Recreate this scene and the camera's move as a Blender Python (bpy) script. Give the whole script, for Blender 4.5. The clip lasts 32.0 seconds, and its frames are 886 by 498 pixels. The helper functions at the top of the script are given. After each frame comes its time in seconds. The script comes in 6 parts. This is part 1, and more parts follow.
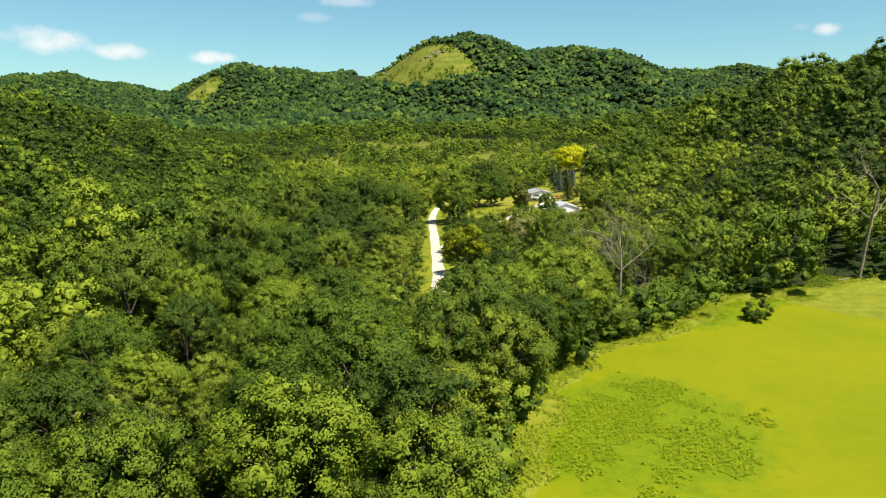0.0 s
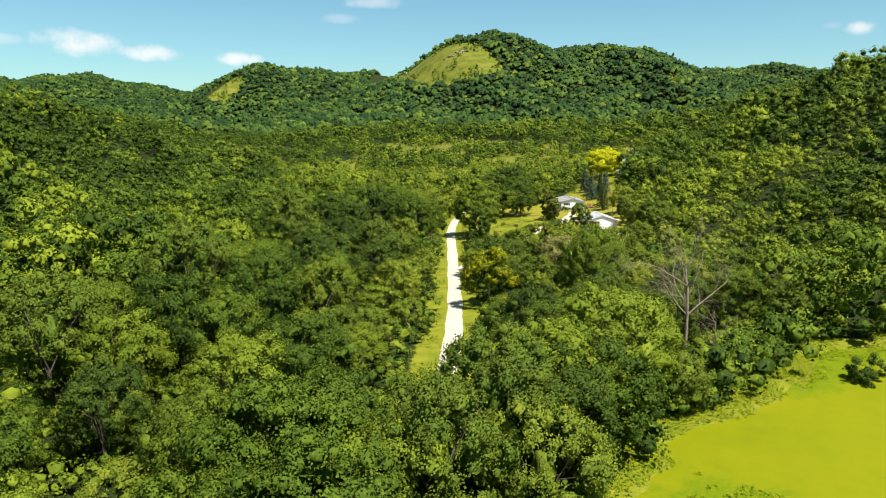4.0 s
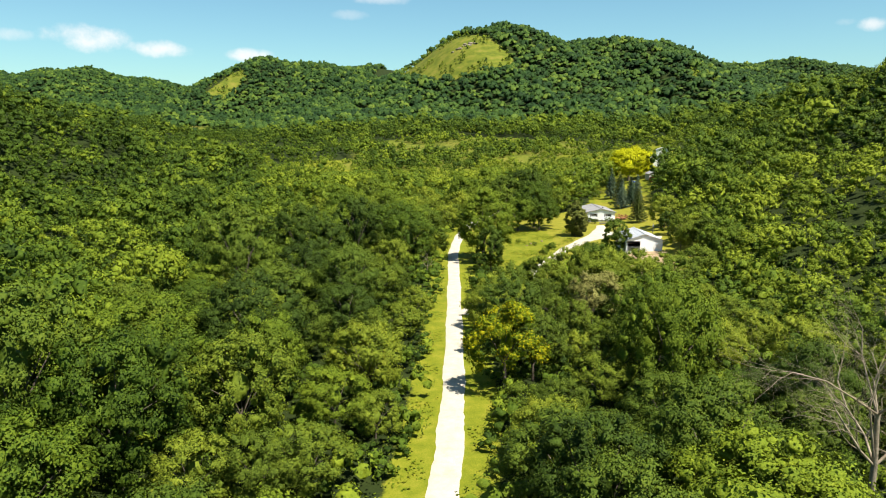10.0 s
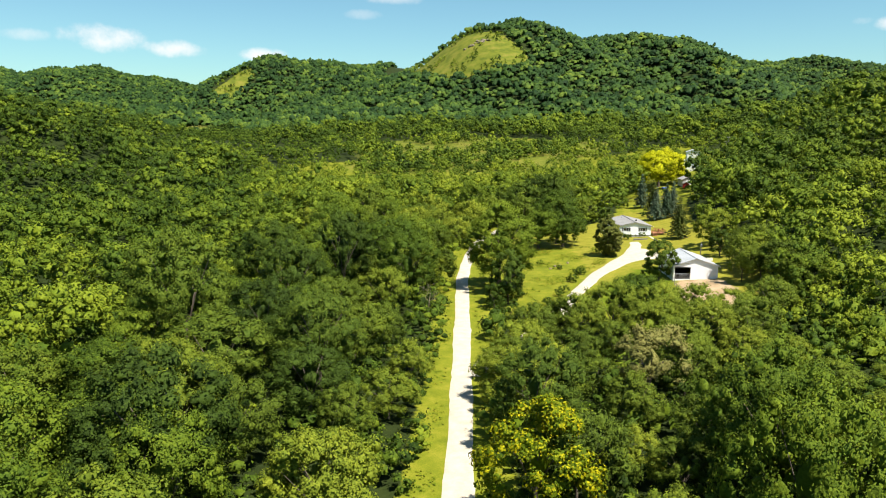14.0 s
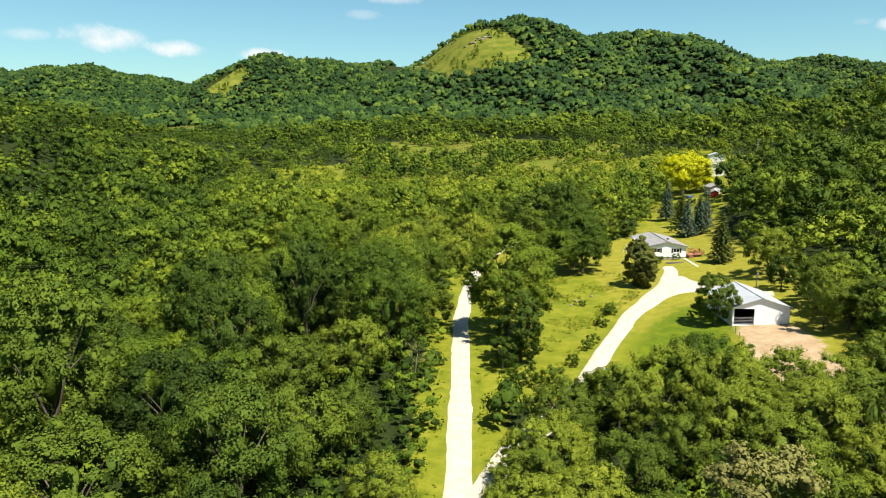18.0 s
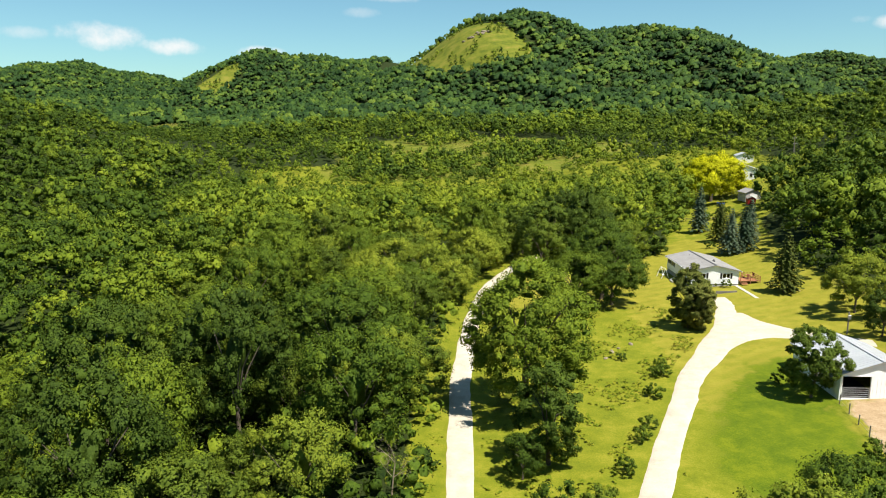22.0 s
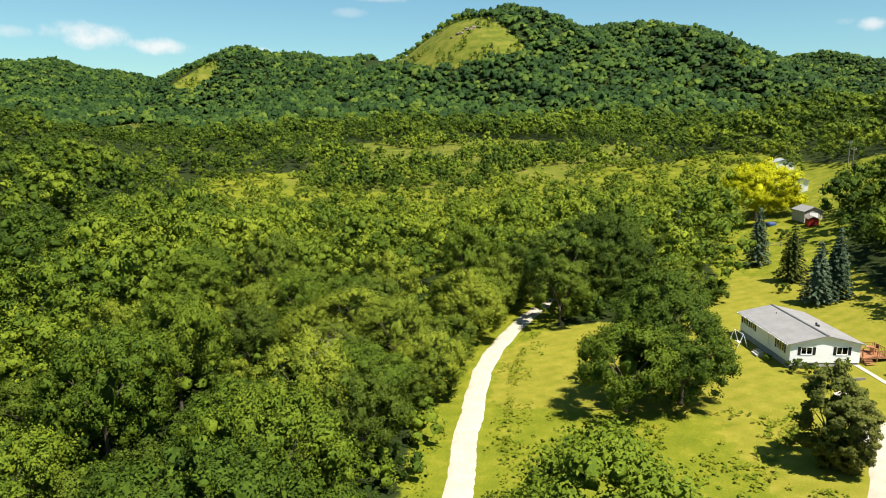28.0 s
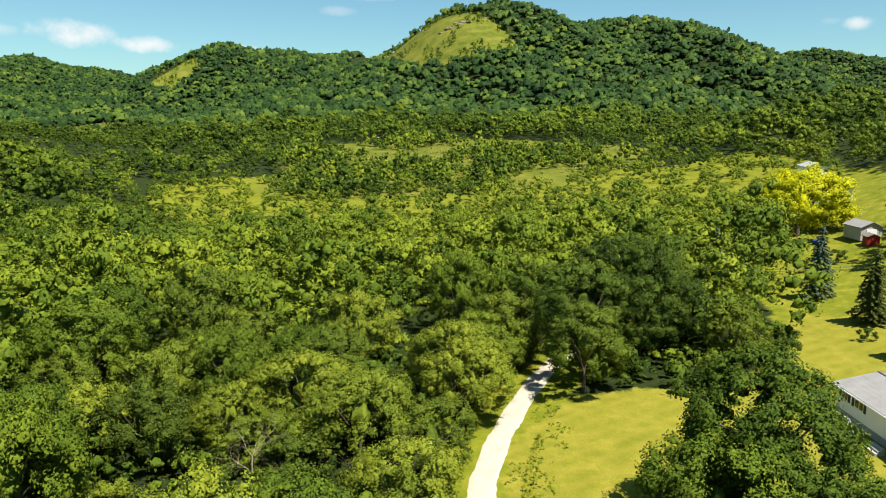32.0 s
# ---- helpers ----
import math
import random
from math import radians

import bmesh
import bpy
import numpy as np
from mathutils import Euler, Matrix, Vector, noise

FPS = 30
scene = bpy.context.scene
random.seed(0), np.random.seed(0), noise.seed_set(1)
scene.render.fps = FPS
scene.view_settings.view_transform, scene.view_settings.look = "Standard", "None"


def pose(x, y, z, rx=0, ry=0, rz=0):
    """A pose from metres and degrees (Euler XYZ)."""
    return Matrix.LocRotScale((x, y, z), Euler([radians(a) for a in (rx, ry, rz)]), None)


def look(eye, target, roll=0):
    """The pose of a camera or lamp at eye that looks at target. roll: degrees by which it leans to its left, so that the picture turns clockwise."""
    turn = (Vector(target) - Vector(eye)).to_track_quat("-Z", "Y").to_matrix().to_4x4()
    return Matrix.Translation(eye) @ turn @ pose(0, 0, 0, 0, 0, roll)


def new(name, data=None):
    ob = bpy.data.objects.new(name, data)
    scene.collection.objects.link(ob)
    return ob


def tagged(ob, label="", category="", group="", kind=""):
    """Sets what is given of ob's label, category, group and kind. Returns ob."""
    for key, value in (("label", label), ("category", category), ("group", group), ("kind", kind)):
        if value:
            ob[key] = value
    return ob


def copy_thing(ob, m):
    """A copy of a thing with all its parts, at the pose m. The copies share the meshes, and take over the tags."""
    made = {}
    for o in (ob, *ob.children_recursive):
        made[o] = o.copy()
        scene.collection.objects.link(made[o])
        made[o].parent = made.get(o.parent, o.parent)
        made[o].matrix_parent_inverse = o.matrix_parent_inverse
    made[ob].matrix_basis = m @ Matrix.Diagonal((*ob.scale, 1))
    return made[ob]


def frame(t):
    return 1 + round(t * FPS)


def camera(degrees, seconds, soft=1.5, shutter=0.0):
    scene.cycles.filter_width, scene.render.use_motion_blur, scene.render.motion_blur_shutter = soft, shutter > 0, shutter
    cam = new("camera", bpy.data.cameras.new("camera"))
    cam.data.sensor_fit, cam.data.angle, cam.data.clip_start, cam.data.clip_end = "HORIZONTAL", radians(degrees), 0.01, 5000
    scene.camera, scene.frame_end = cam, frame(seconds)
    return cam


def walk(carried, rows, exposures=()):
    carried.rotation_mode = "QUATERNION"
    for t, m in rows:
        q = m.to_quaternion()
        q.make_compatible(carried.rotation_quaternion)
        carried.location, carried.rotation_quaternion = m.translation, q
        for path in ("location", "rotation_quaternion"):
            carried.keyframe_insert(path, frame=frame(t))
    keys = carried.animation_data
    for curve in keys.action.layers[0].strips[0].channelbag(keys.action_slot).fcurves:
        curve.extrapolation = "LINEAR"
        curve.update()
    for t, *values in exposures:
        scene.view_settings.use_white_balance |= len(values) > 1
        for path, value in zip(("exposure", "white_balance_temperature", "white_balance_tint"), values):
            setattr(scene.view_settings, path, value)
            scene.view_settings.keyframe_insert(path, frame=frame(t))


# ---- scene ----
cam = camera(65.2, 32.0, soft=1.0)
METRES, EYE, TILT, LEAN, TURN = 232.0, 32.0, -9.87, 0.0, 0.0
ROWS = [
    (0.0, 0.0, 0.0, 0.0, 0.0, 0.0, -0.0),
    (0.5, 0.0006, 0.014, 0.0029, -0.04, 0.0, 0.03),
    (1.0, 0.0012, 0.028, 0.0058, 0.12, 0.02, 0.0),
    (1.5, 0.0018, 0.042, 0.0084, 0.34, 0.03, -0.02),
    (2.0, 0.0026, 0.056, 0.0111, 0.64, 0.03, -0.09),
    (2.5, 0.0032, 0.0698, 0.0137, 0.83, 0.04, -0.12),
    (3.0, 0.0039, 0.0837, 0.0161, 1.17, 0.04, -0.19),
    (3.5, 0.0044, 0.0974, 0.0186, 1.66, 0.05, -0.29),
    (5.5, 0.0064, 0.154, 0.0283, 2.18, 0.02, -0.39),
    (6.0, 0.0066, 0.1688, 0.0308, 2.16, -0.02, -0.41),
    (6.5, 0.0068, 0.1837, 0.0333, 2.13, -0.05, -0.41),
    (7.0, 0.0069, 0.199, 0.0357, 2.12, -0.1, -0.44),
    (7.5, 0.0069, 0.2145, 0.0379, 2.16, -0.15, -0.46),
    (8.0, 0.0068, 0.2301, 0.0405, 2.25, -0.21, -0.49),
    (8.5, 0.0066, 0.246, 0.0432, 2.41, -0.23, -0.52),
    (9.0, 0.0065, 0.2619, 0.046, 2.55, -0.24, -0.56),
    (9.5, 0.0065, 0.278, 0.0489, 2.55, -0.25, -0.58),
    (10.0, 0.0064, 0.294, 0.0518, 2.64, -0.25, -0.6),
    (10.5, 0.0061, 0.31, 0.0549, 2.91, -0.26, -0.66),
    (11.0, 0.006, 0.326, 0.0578, 3.04, -0.27, -0.69),
    (11.5, 0.0057, 0.3421, 0.0607, 3.05, -0.27, -0.7),
    (12.0, 0.0056, 0.358, 0.0634, 3.33, -0.28, -0.76),
    (12.5, 0.0053, 0.3737, 0.0662, 3.49, -0.28, -0.81),
    (13.0, 0.0051, 0.3893, 0.0688, 3.52, -0.28, -0.82),
    (13.5, 0.0049, 0.4049, 0.0714, 3.6, -0.28, -0.84),
    (14.0, 0.0047, 0.4205, 0.0741, 3.62, -0.3, -0.83),
    (14.5, 0.0045, 0.4361, 0.0769, 3.62, -0.3, -0.83),
    (16.5, 0.0026, 0.5018, 0.0886, 3.72, -0.32, -0.89),
    (17.0, 0.002, 0.5181, 0.0915, 3.7, -0.3, -0.88),
    (17.5, 0.0015, 0.5345, 0.0944, 3.68, -0.29, -0.88),
    (18.0, 0.0009, 0.5507, 0.0973, 3.65, -0.29, -0.89),
    (18.5, 0.0004, 0.5671, 0.1001, 3.64, -0.32, -0.87),
    (19.0, -0.0004, 0.5836, 0.1028, 3.62, -0.34, -0.86),
    (19.5, -0.001, 0.6001, 0.1054, 3.61, -0.36, -0.84),
    (20.0, -0.0017, 0.6164, 0.1081, 3.58, -0.39, -0.84),
    (20.5, -0.0025, 0.6329, 0.1107, 3.57, -0.42, -0.83),
    (21.0, -0.0034, 0.6493, 0.1132, 3.54, -0.43, -0.83),
    (21.5, -0.0041, 0.6652, 0.1157, 3.54, -0.43, -0.83),
    (22.0, -0.0048, 0.681, 0.1182, 3.52, -0.44, -0.83),
    (22.5, -0.0052, 0.6968, 0.1207, 3.51, -0.47, -0.83),
    (23.0, -0.0057, 0.7126, 0.1234, 3.42, -0.46, -0.84),
    (23.5, -0.0062, 0.7281, 0.126, 3.36, -0.48, -0.84),
    (24.0, -0.0067, 0.7438, 0.129, 3.32, -0.47, -0.85),
    (24.5, -0.0071, 0.7594, 0.1319, 3.27, -0.45, -0.84),
    (25.0, -0.0075, 0.7751, 0.1347, 3.17, -0.42, -0.84),
    (25.5, -0.0079, 0.7904, 0.1376, 3.01, -0.42, -0.81),
    (27.5, -0.0105, 0.8488, 0.1478, 2.59, -0.41, -0.76),
    (28.0, -0.011, 0.8641, 0.1501, 2.57, -0.39, -0.76),
    (28.5, -0.0114, 0.8792, 0.1525, 2.57, -0.42, -0.73),
    (29.0, -0.0118, 0.8944, 0.1549, 2.54, -0.45, -0.73),
    (29.5, -0.0123, 0.9095, 0.1575, 2.5, -0.45, -0.72),
    (30.0, -0.0127, 0.9246, 0.1602, 2.41, -0.45, -0.71),
    (30.5, -0.0131, 0.9398, 0.163, 2.3, -0.47, -0.67),
    (31.0, -0.0134, 0.9549, 0.1659, 2.11, -0.47, -0.64),
    (31.5, -0.0138, 0.9699, 0.1687, 1.92, -0.48, -0.61),
    (32.0, -0.0142, 0.9846, 0.1714, 1.69, -0.48, -0.59),
]
walk(cam, [(t, pose(0, 0, EYE, TILT, LEAN, TURN) @ pose(METRES * x, METRES * y, METRES * z, 90 + pitch, roll, yaw)) for t, x, y, z, yaw, pitch, roll in ROWS],
     exposures=((0.0, 1.13), (9.0, 1.21), (17.0, 1.19), (24.0, 1.09), (32.0, 1.12)))

# ---------------------------------------------------------------- light
SUN_TO = Vector((0.33, -0.27, 0.90)).normalized()          # direction towards the sun
SUN_EL = math.asin(SUN_TO.z)
SUN_AZ = math.atan2(SUN_TO.x, SUN_TO.y)
sun_data = bpy.data.lights.new("sun", "SUN")
sun_data.energy, sun_data.angle, sun_data.color = 4.9, radians(0.53), (1.0, 0.945, 0.845)
sun = new("sun", sun_data)
sun.matrix_world = look((200, -80, 300), Vector((200, -80, 300)) - SUN_TO)


def world_sky():
    w = bpy.data.worlds.new("sky")
    scene.world = w
    w.use_nodes = True
    nt = w.node_tree
    nt.nodes.clear()
    n = nt.nodes.new
    out, bg, sky = n("ShaderNodeOutputWorld"), n("ShaderNodeBackground"), n("ShaderNodeTexSky")
    sky.sky_type, sky.sun_disc = "NISHITA", False
    sky.sun_elevation, sky.sun_rotation = SUN_EL, SUN_AZ
    sky.air_density, sky.dust_density, sky.ozone_density, sky.altitude = 1.0, 0.6, 1.6, 300
    bg.inputs["Strength"].default_value = 0.051
    tc = n("ShaderNodeTexCoord")
    noise_tex = n("ShaderNodeTexNoise")
    noise_tex.inputs["Scale"].default_value, noise_tex.inputs["Detail"].default_value = 26.0, 6.0
    noise_tex.inputs["Roughness"].default_value = 0.62
    nt.links.new(tc.outputs["Generated"], noise_tex.inputs["Vector"])
    total = None
    # small fair-weather clouds: azimuth and height in degrees, half width, half height, weight
    for az, el, wd, ht, k in CLOUDS:
        a, e = radians(az), radians(el)
        d = Vector((math.sin(a) * math.cos(e), math.cos(a) * math.cos(e), math.sin(e)))
        side = Vector((math.cos(a), -math.sin(a), 0))
        up = side.cross(d)
        dots = []
        for axis, size in ((side, wd), (up, ht)):
            v = n("ShaderNodeVectorMath")
            v.operation = "DOT_PRODUCT"
            v.inputs[1].default_value = axis / math.sin(radians(size))
            nt.links.new(tc.outputs["Generated"], v.inputs[0])
            off = n("ShaderNodeMath")
            off.operation = "SUBTRACT"
            off.inputs[1].default_value = d.dot(axis) / math.sin(radians(size))
            nt.links.new(v.outputs["Value"], off.inputs[0])
            sq = n("ShaderNodeMath")
            sq.operation = "MULTIPLY"
            nt.links.new(off.outputs[0], sq.inputs[0]), nt.links.new(off.outputs[0], sq.inputs[1])
            dots.append(sq)
        add = n("ShaderNodeMath")
        nt.links.new(dots[0].outputs[0], add.inputs[0]), nt.links.new(dots[1].outputs[0], add.inputs[1])
        near = n("ShaderNodeMath")                      # 1 + noise - r2
        near.operation = "SUBTRACT"
        lift = n("ShaderNodeMath")
        lift.operation = "MULTIPLY_ADD"
        lift.inputs[1].default_value, lift.inputs[2].default_value = 3.2, -0.95
        nt.links.new(noise_tex.outputs[0], lift.inputs[0])
        nt.links.new(lift.outputs[0], near.inputs[0]), nt.links.new(add.outputs[0], near.inputs[1])
        soft = n("ShaderNodeMapRange")
        soft.interpolation_type = "SMOOTHSTEP"
        soft.inputs["From Min"].default_value, soft.inputs["From Max"].default_value = -0.5, 1.25
        soft.inputs["To Max"].default_value = k
        nt.links.new(near.outputs[0], soft.inputs[0])
        if total is None:
            total = soft
        else:
            mx = n("ShaderNodeMath")
            mx.operation = "MAXIMUM"
            nt.links.new(total.outputs[0], mx.inputs[0]), nt.links.new(soft.outputs[0], mx.inputs[1])
            total = mx
    mix = n("ShaderNodeMix")
    mix.data_type = "RGBA"
    mix.inputs["B"].default_value = (9.5, 9.3, 9.1, 1)
    nt.links.new(total.outputs[0], mix.inputs["Factor"])
    tint = n("ShaderNodeMix")
    tint.data_type, tint.blend_type = "RGBA", "MULTIPLY"
    tint.inputs["Factor"].default_value, tint.inputs["B"].default_value = 1.0, (0.88, 1.22, 1.17, 1)
    nt.links.new(sky.outputs[0], tint.inputs["A"])
    nt.links.new(tint.outputs["Result"], mix.inputs["A"])
    nt.links.new(mix.outputs["Result"], bg.inputs["Color"])
    nt.links.new(bg.outputs[0], out.inputs["Surface"])


CLOUDS = [(-29.0, 6.05, 2.9, 1.0, 0.9), (-24.3, 5.55, 2.7, 0.62, 0.9), (-17.9, 5.3, 1.9, 0.5, 0.9),
          (-7.3, 9.7, 2.4, 0.45, 0.4), (28.1, 6.85, 1.2, 0.5, 0.7), (-10.2, 8.45, 1.5, 0.4, 0.25), (-33.8, 6.0, 1.6, 0.45, 0.4), (26.4, 7.1, 0.8, 0.3, 0.35)]
world_sky()


# ---------------------------------------------------------------- materials
def nodes(name):
    m = bpy.data.materials.new(name)
    m.use_nodes = True
    nt = m.node_tree
    return m, nt, nt.nodes["Principled BSDF"]


def ramp_node(nt, stops):
    r = nt.nodes.new("ShaderNodeValToRGB")
    while len(r.color_ramp.elements) < len(stops):
        r.color_ramp.elements.new(0.5)
    for e, (p, c) in zip(r.color_ramp.elements, stops):
        e.position, e.color = p, (*c, 1)
    return r


def noise_node(nt, scale, detail=4.0, rough=0.6, vec=None):
    t = nt.nodes.new("ShaderNodeTexNoise")
    t.inputs["Scale"].default_value, t.inputs["Detail"].default_value, t.inputs["Roughness"].default_value = scale, detail, rough
    if vec is not None:
        nt.links.new(vec, t.inputs["Vector"])
    return t


def math_node(nt, op, a, b=None, c=None):
    m = nt.nodes.new("ShaderNodeMath")
    m.operation = op
    for i, v in enumerate((a, b, c)):
        if v is None:
            continue
        if isinstance(v, (int, float)):
            m.inputs[i].default_value = v
        else:
            nt.links.new(v, m.inputs[i])
    return m.outputs[0]


def mix_node(nt, fac, a, b):
    m = nt.nodes.new("ShaderNodeMix")
    m.data_type = "RGBA"
    for key, v in (("Factor", fac), ("A", a), ("B", b)):
        if isinstance(v, tuple):
            m.inputs[key].default_value = (*v, 1)
        elif isinstance(v, (int, float)):
            m.inputs[key].default_value = v
        else:
            nt.links.new(v, m.inputs[key])
    return m.outputs["Result"]


def plain(name, stops, scale=3.0, rough=0.8, fine=30.0, bump=0.2, metal=0.0, spec=0.3):
    """A surface with two scales of variation between the ramp's colours, and fine relief."""
    m, nt, b = nodes(name)
    tc = nt.nodes.new("ShaderNodeTexCoord")
    big = noise_node(nt, scale, 4, 0.6, tc.outputs["Object"])
    small = noise_node(nt, fine, 5, 0.65, tc.outputs["Object"])
    f = math_node(nt, "MULTIPLY_ADD", small.outputs[0], 0.5, math_node(nt, "MULTIPLY", big.outputs[0], 0.5))
    k = len(stops) - 1
    r = ramp_node(nt, [(0.32 + 0.36 * i / k, c) for i, c in enumerate(stops)])
    nt.links.new(f, r.inputs[0])
    nt.links.new(r.outputs[0], b.inputs["Base Color"])
    b.inputs["Roughness"].default_value, b.inputs["Metallic"].default_value = rough, metal
    b.inputs["Specular IOR Level"].default_value = spec
    if bump:
        bp = nt.nodes.new("ShaderNodeBump")
        bp.inputs["Strength"].default_value, bp.inputs["Distance"].default_value = bump, 0.02
        nt.links.new(small.outputs[0], bp.inputs["Height"])
        nt.links.new(bp.outputs[0], b.inputs["Normal"])
    return m


LEAF_TONES = [(0.0, (0.0118, 0.0258, 0.0033)), (0.35, (0.0539, 0.0905, 0.00781)), (0.7, (0.117, 0.16, 0.011)), (1.0, (0.186, 0.228, 0.0154))]


def foliage(name, tones=LEAF_TONES, spread=0.34, attribute=False, glow=0.15, ruffle_scale=3.0):
    """Leaves: a tone for each tree, a tone for each leaf, light that passes through them."""
    m, nt, b = nodes(name)
    if attribute:
        a = nt.nodes.new("ShaderNodeAttribute")
        a.attribute_name = "tone"
        tree = a.outputs["Fac"]
    else:
        tree = nt.nodes.new("ShaderNodeObjectInfo").outputs["Random"]
    g = nt.nodes.new("ShaderNodeNewGeometry")
    leaf = g.outputs["Random Per Island"]
    patch = noise_node(nt, 0.35, 3, 0.6, g.outputs["Position"])
    f = math_node(nt, "MULTIPLY_ADD", tree, (1.0 if attribute else 0.75) - spread * 0.5, math_node(nt, "MULTIPLY", leaf, spread))
    f = math_node(nt, "ADD", f, math_node(nt, "MULTIPLY_ADD", patch.outputs[0], 0.34, -0.13))
    ruffle = noise_node(nt, ruffle_scale, 4, 0.75, g.outputs["Position"])
    f = math_node(nt, "ADD", f, math_node(nt, "MULTIPLY_ADD", ruffle.outputs[0], 0.6, -0.30))
    r = ramp_node(nt, tones)
    nt.links.new(f, r.inputs[0])
    nt.links.new(r.outputs[0], b.inputs["Base Color"])
    b.inputs["Roughness"].default_value, b.inputs["Specular IOR Level"].default_value = 0.6, 0.08
    bp = nt.nodes.new("ShaderNodeBump")
    bp.inputs["Strength"].default_value, bp.inputs["Distance"].default_value = 0.45, 1.2 / ruffle_scale
    nt.links.new(ruffle.outputs[0], bp.inputs["Height"]), nt.links.new(bp.outputs[0], b.inputs["Normal"])
    tr = nt.nodes.new("ShaderNodeBsdfTranslucent")
    bright = mix_node(nt, 0.35, r.outputs[0], (0.20, 0.25, 0.015))
    nt.links.new(bright, tr.inputs["Color"])
    mx = nt.nodes.new("ShaderNodeMixShader")
    mx.inputs[0].default_value = glow
    nt.links.new(b.outputs[0], mx.inputs[1]), nt.links.new(tr.outputs[0], mx.inputs[2])
    nt.links.new(mx.outputs[0], nt.nodes["Material Output"].inputs["Surface"])
    return m


def ground_material():
    """Undergrowth darkened as tree shade, rough meadow and mown lawn, blended by the cover attributes with ragged
    borders.
    """
    m, nt, b = nodes("grassland")
    g = nt.nodes.new("ShaderNodeNewGeometry")
    pos = g.outputs["Position"]
    mid, fine = noise_node(nt, 0.45, 5, 0.65, pos), noise_node(nt, 6.0, 5, 0.7, pos)
    mixn = math_node(nt, "MULTIPLY_ADD", mid.outputs[0], 0.55, math_node(nt, "MULTIPLY", fine.outputs[0], 0.45))
    # ground below the trees, near-black: the wood's shade is in this colour
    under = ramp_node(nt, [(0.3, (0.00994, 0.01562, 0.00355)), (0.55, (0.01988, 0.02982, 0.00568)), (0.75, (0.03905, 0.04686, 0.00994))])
    rough_grass = ramp_node(nt, [(0.3, (0.0639, 0.09088, 0.00568)), (0.5, (0.1313, 0.1455, 0.00852)), (0.68, (0.2201, 0.1988, 0.02272))])
    lawn = ramp_node(nt, [(0.3, (0.1065, 0.1172, 0.00852)), (0.5, (0.1619, 0.1598, 0.0142)), (0.7, (0.2627, 0.2272, 0.03195))])
    lush = ramp_node(nt, [(0.34, (0.042, 0.074, 0.003)), (0.5, (0.078, 0.110, 0.004)), (0.66, (0.130, 0.148, 0.006))])
    steep = ramp_node(nt, [(0.35, (0.06035, 0.08165, 0.00852)), (0.5, (0.1029, 0.1172, 0.01136)), (0.66, (0.1562, 0.142, 0.02485))])
    bare = ramp_node(nt, [(0.32, (0.1917, 0.1313, 0.071)), (0.5, (0.2982, 0.213, 0.1242)), (0.68, (0.3976, 0.3124, 0.2059))])
    broad = noise_node(nt, 0.07, 6, 0.7, pos)
    nt.links.new(broad.outputs[0], steep.inputs[0])
    for r in (under, rough_grass, lawn, lush, bare):
        nt.links.new(mixn, r.inputs[0])
    # mowing stripes on the lawn
    wave = nt.nodes.new("ShaderNodeTexWave")
    wave.inputs["Scale"].default_value, wave.inputs["Distortion"].default_value = 0.14, 1.2
    turn = nt.nodes.new("ShaderNodeMapping")
    turn.inputs["Rotation"].default_value = (0, 0, radians(58))
    nt.links.new(pos, turn.inputs[0]), nt.links.new(turn.outputs[0], wave.inputs["Vector"])
    mown = mix_node(nt, math_node(nt, "MULTIPLY", wave.outputs["Fac"], 0.28), lawn.outputs[0], (0.2343, 0.1917, 0.0284))
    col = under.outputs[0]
    for name, c in (("meadow", rough_grass.outputs[0]), ("lawn", mown), ("lush", lush.outputs[0]), ("steep", steep.outputs[0]), ("bare", bare.outputs[0])):
        a = nt.nodes.new("ShaderNodeAttribute")
        a.attribute_name = name
        ragged = math_node(nt, "ADD", a.outputs["Fac"], math_node(nt, "MULTIPLY_ADD", mid.outputs[0], 0.9, -0.45))
        s = nt.nodes.new("ShaderNodeMapRange")
        s.interpolation_type = "SMOOTHSTEP"
        s.inputs["From Min"].default_value, s.inputs["From Max"].default_value = 0.38, 0.62
        nt.links.new(ragged, s.inputs[0])
        col = mix_node(nt, s.outputs[0], col, c)
    nt.links.new(col, b.inputs["Base Color"])
    b.inputs["Roughness"].default_value, b.inputs["Specular IOR Level"].default_value = 0.9, 0.1
    bp = nt.nodes.new("ShaderNodeBump")
    bp.inputs["Strength"].default_value, bp.inputs["Distance"].default_value = 0.7, 0.12
    nt.links.new(mixn, bp.inputs["Height"]), nt.links.new(bp.outputs[0], b.inputs["Normal"])
    return m


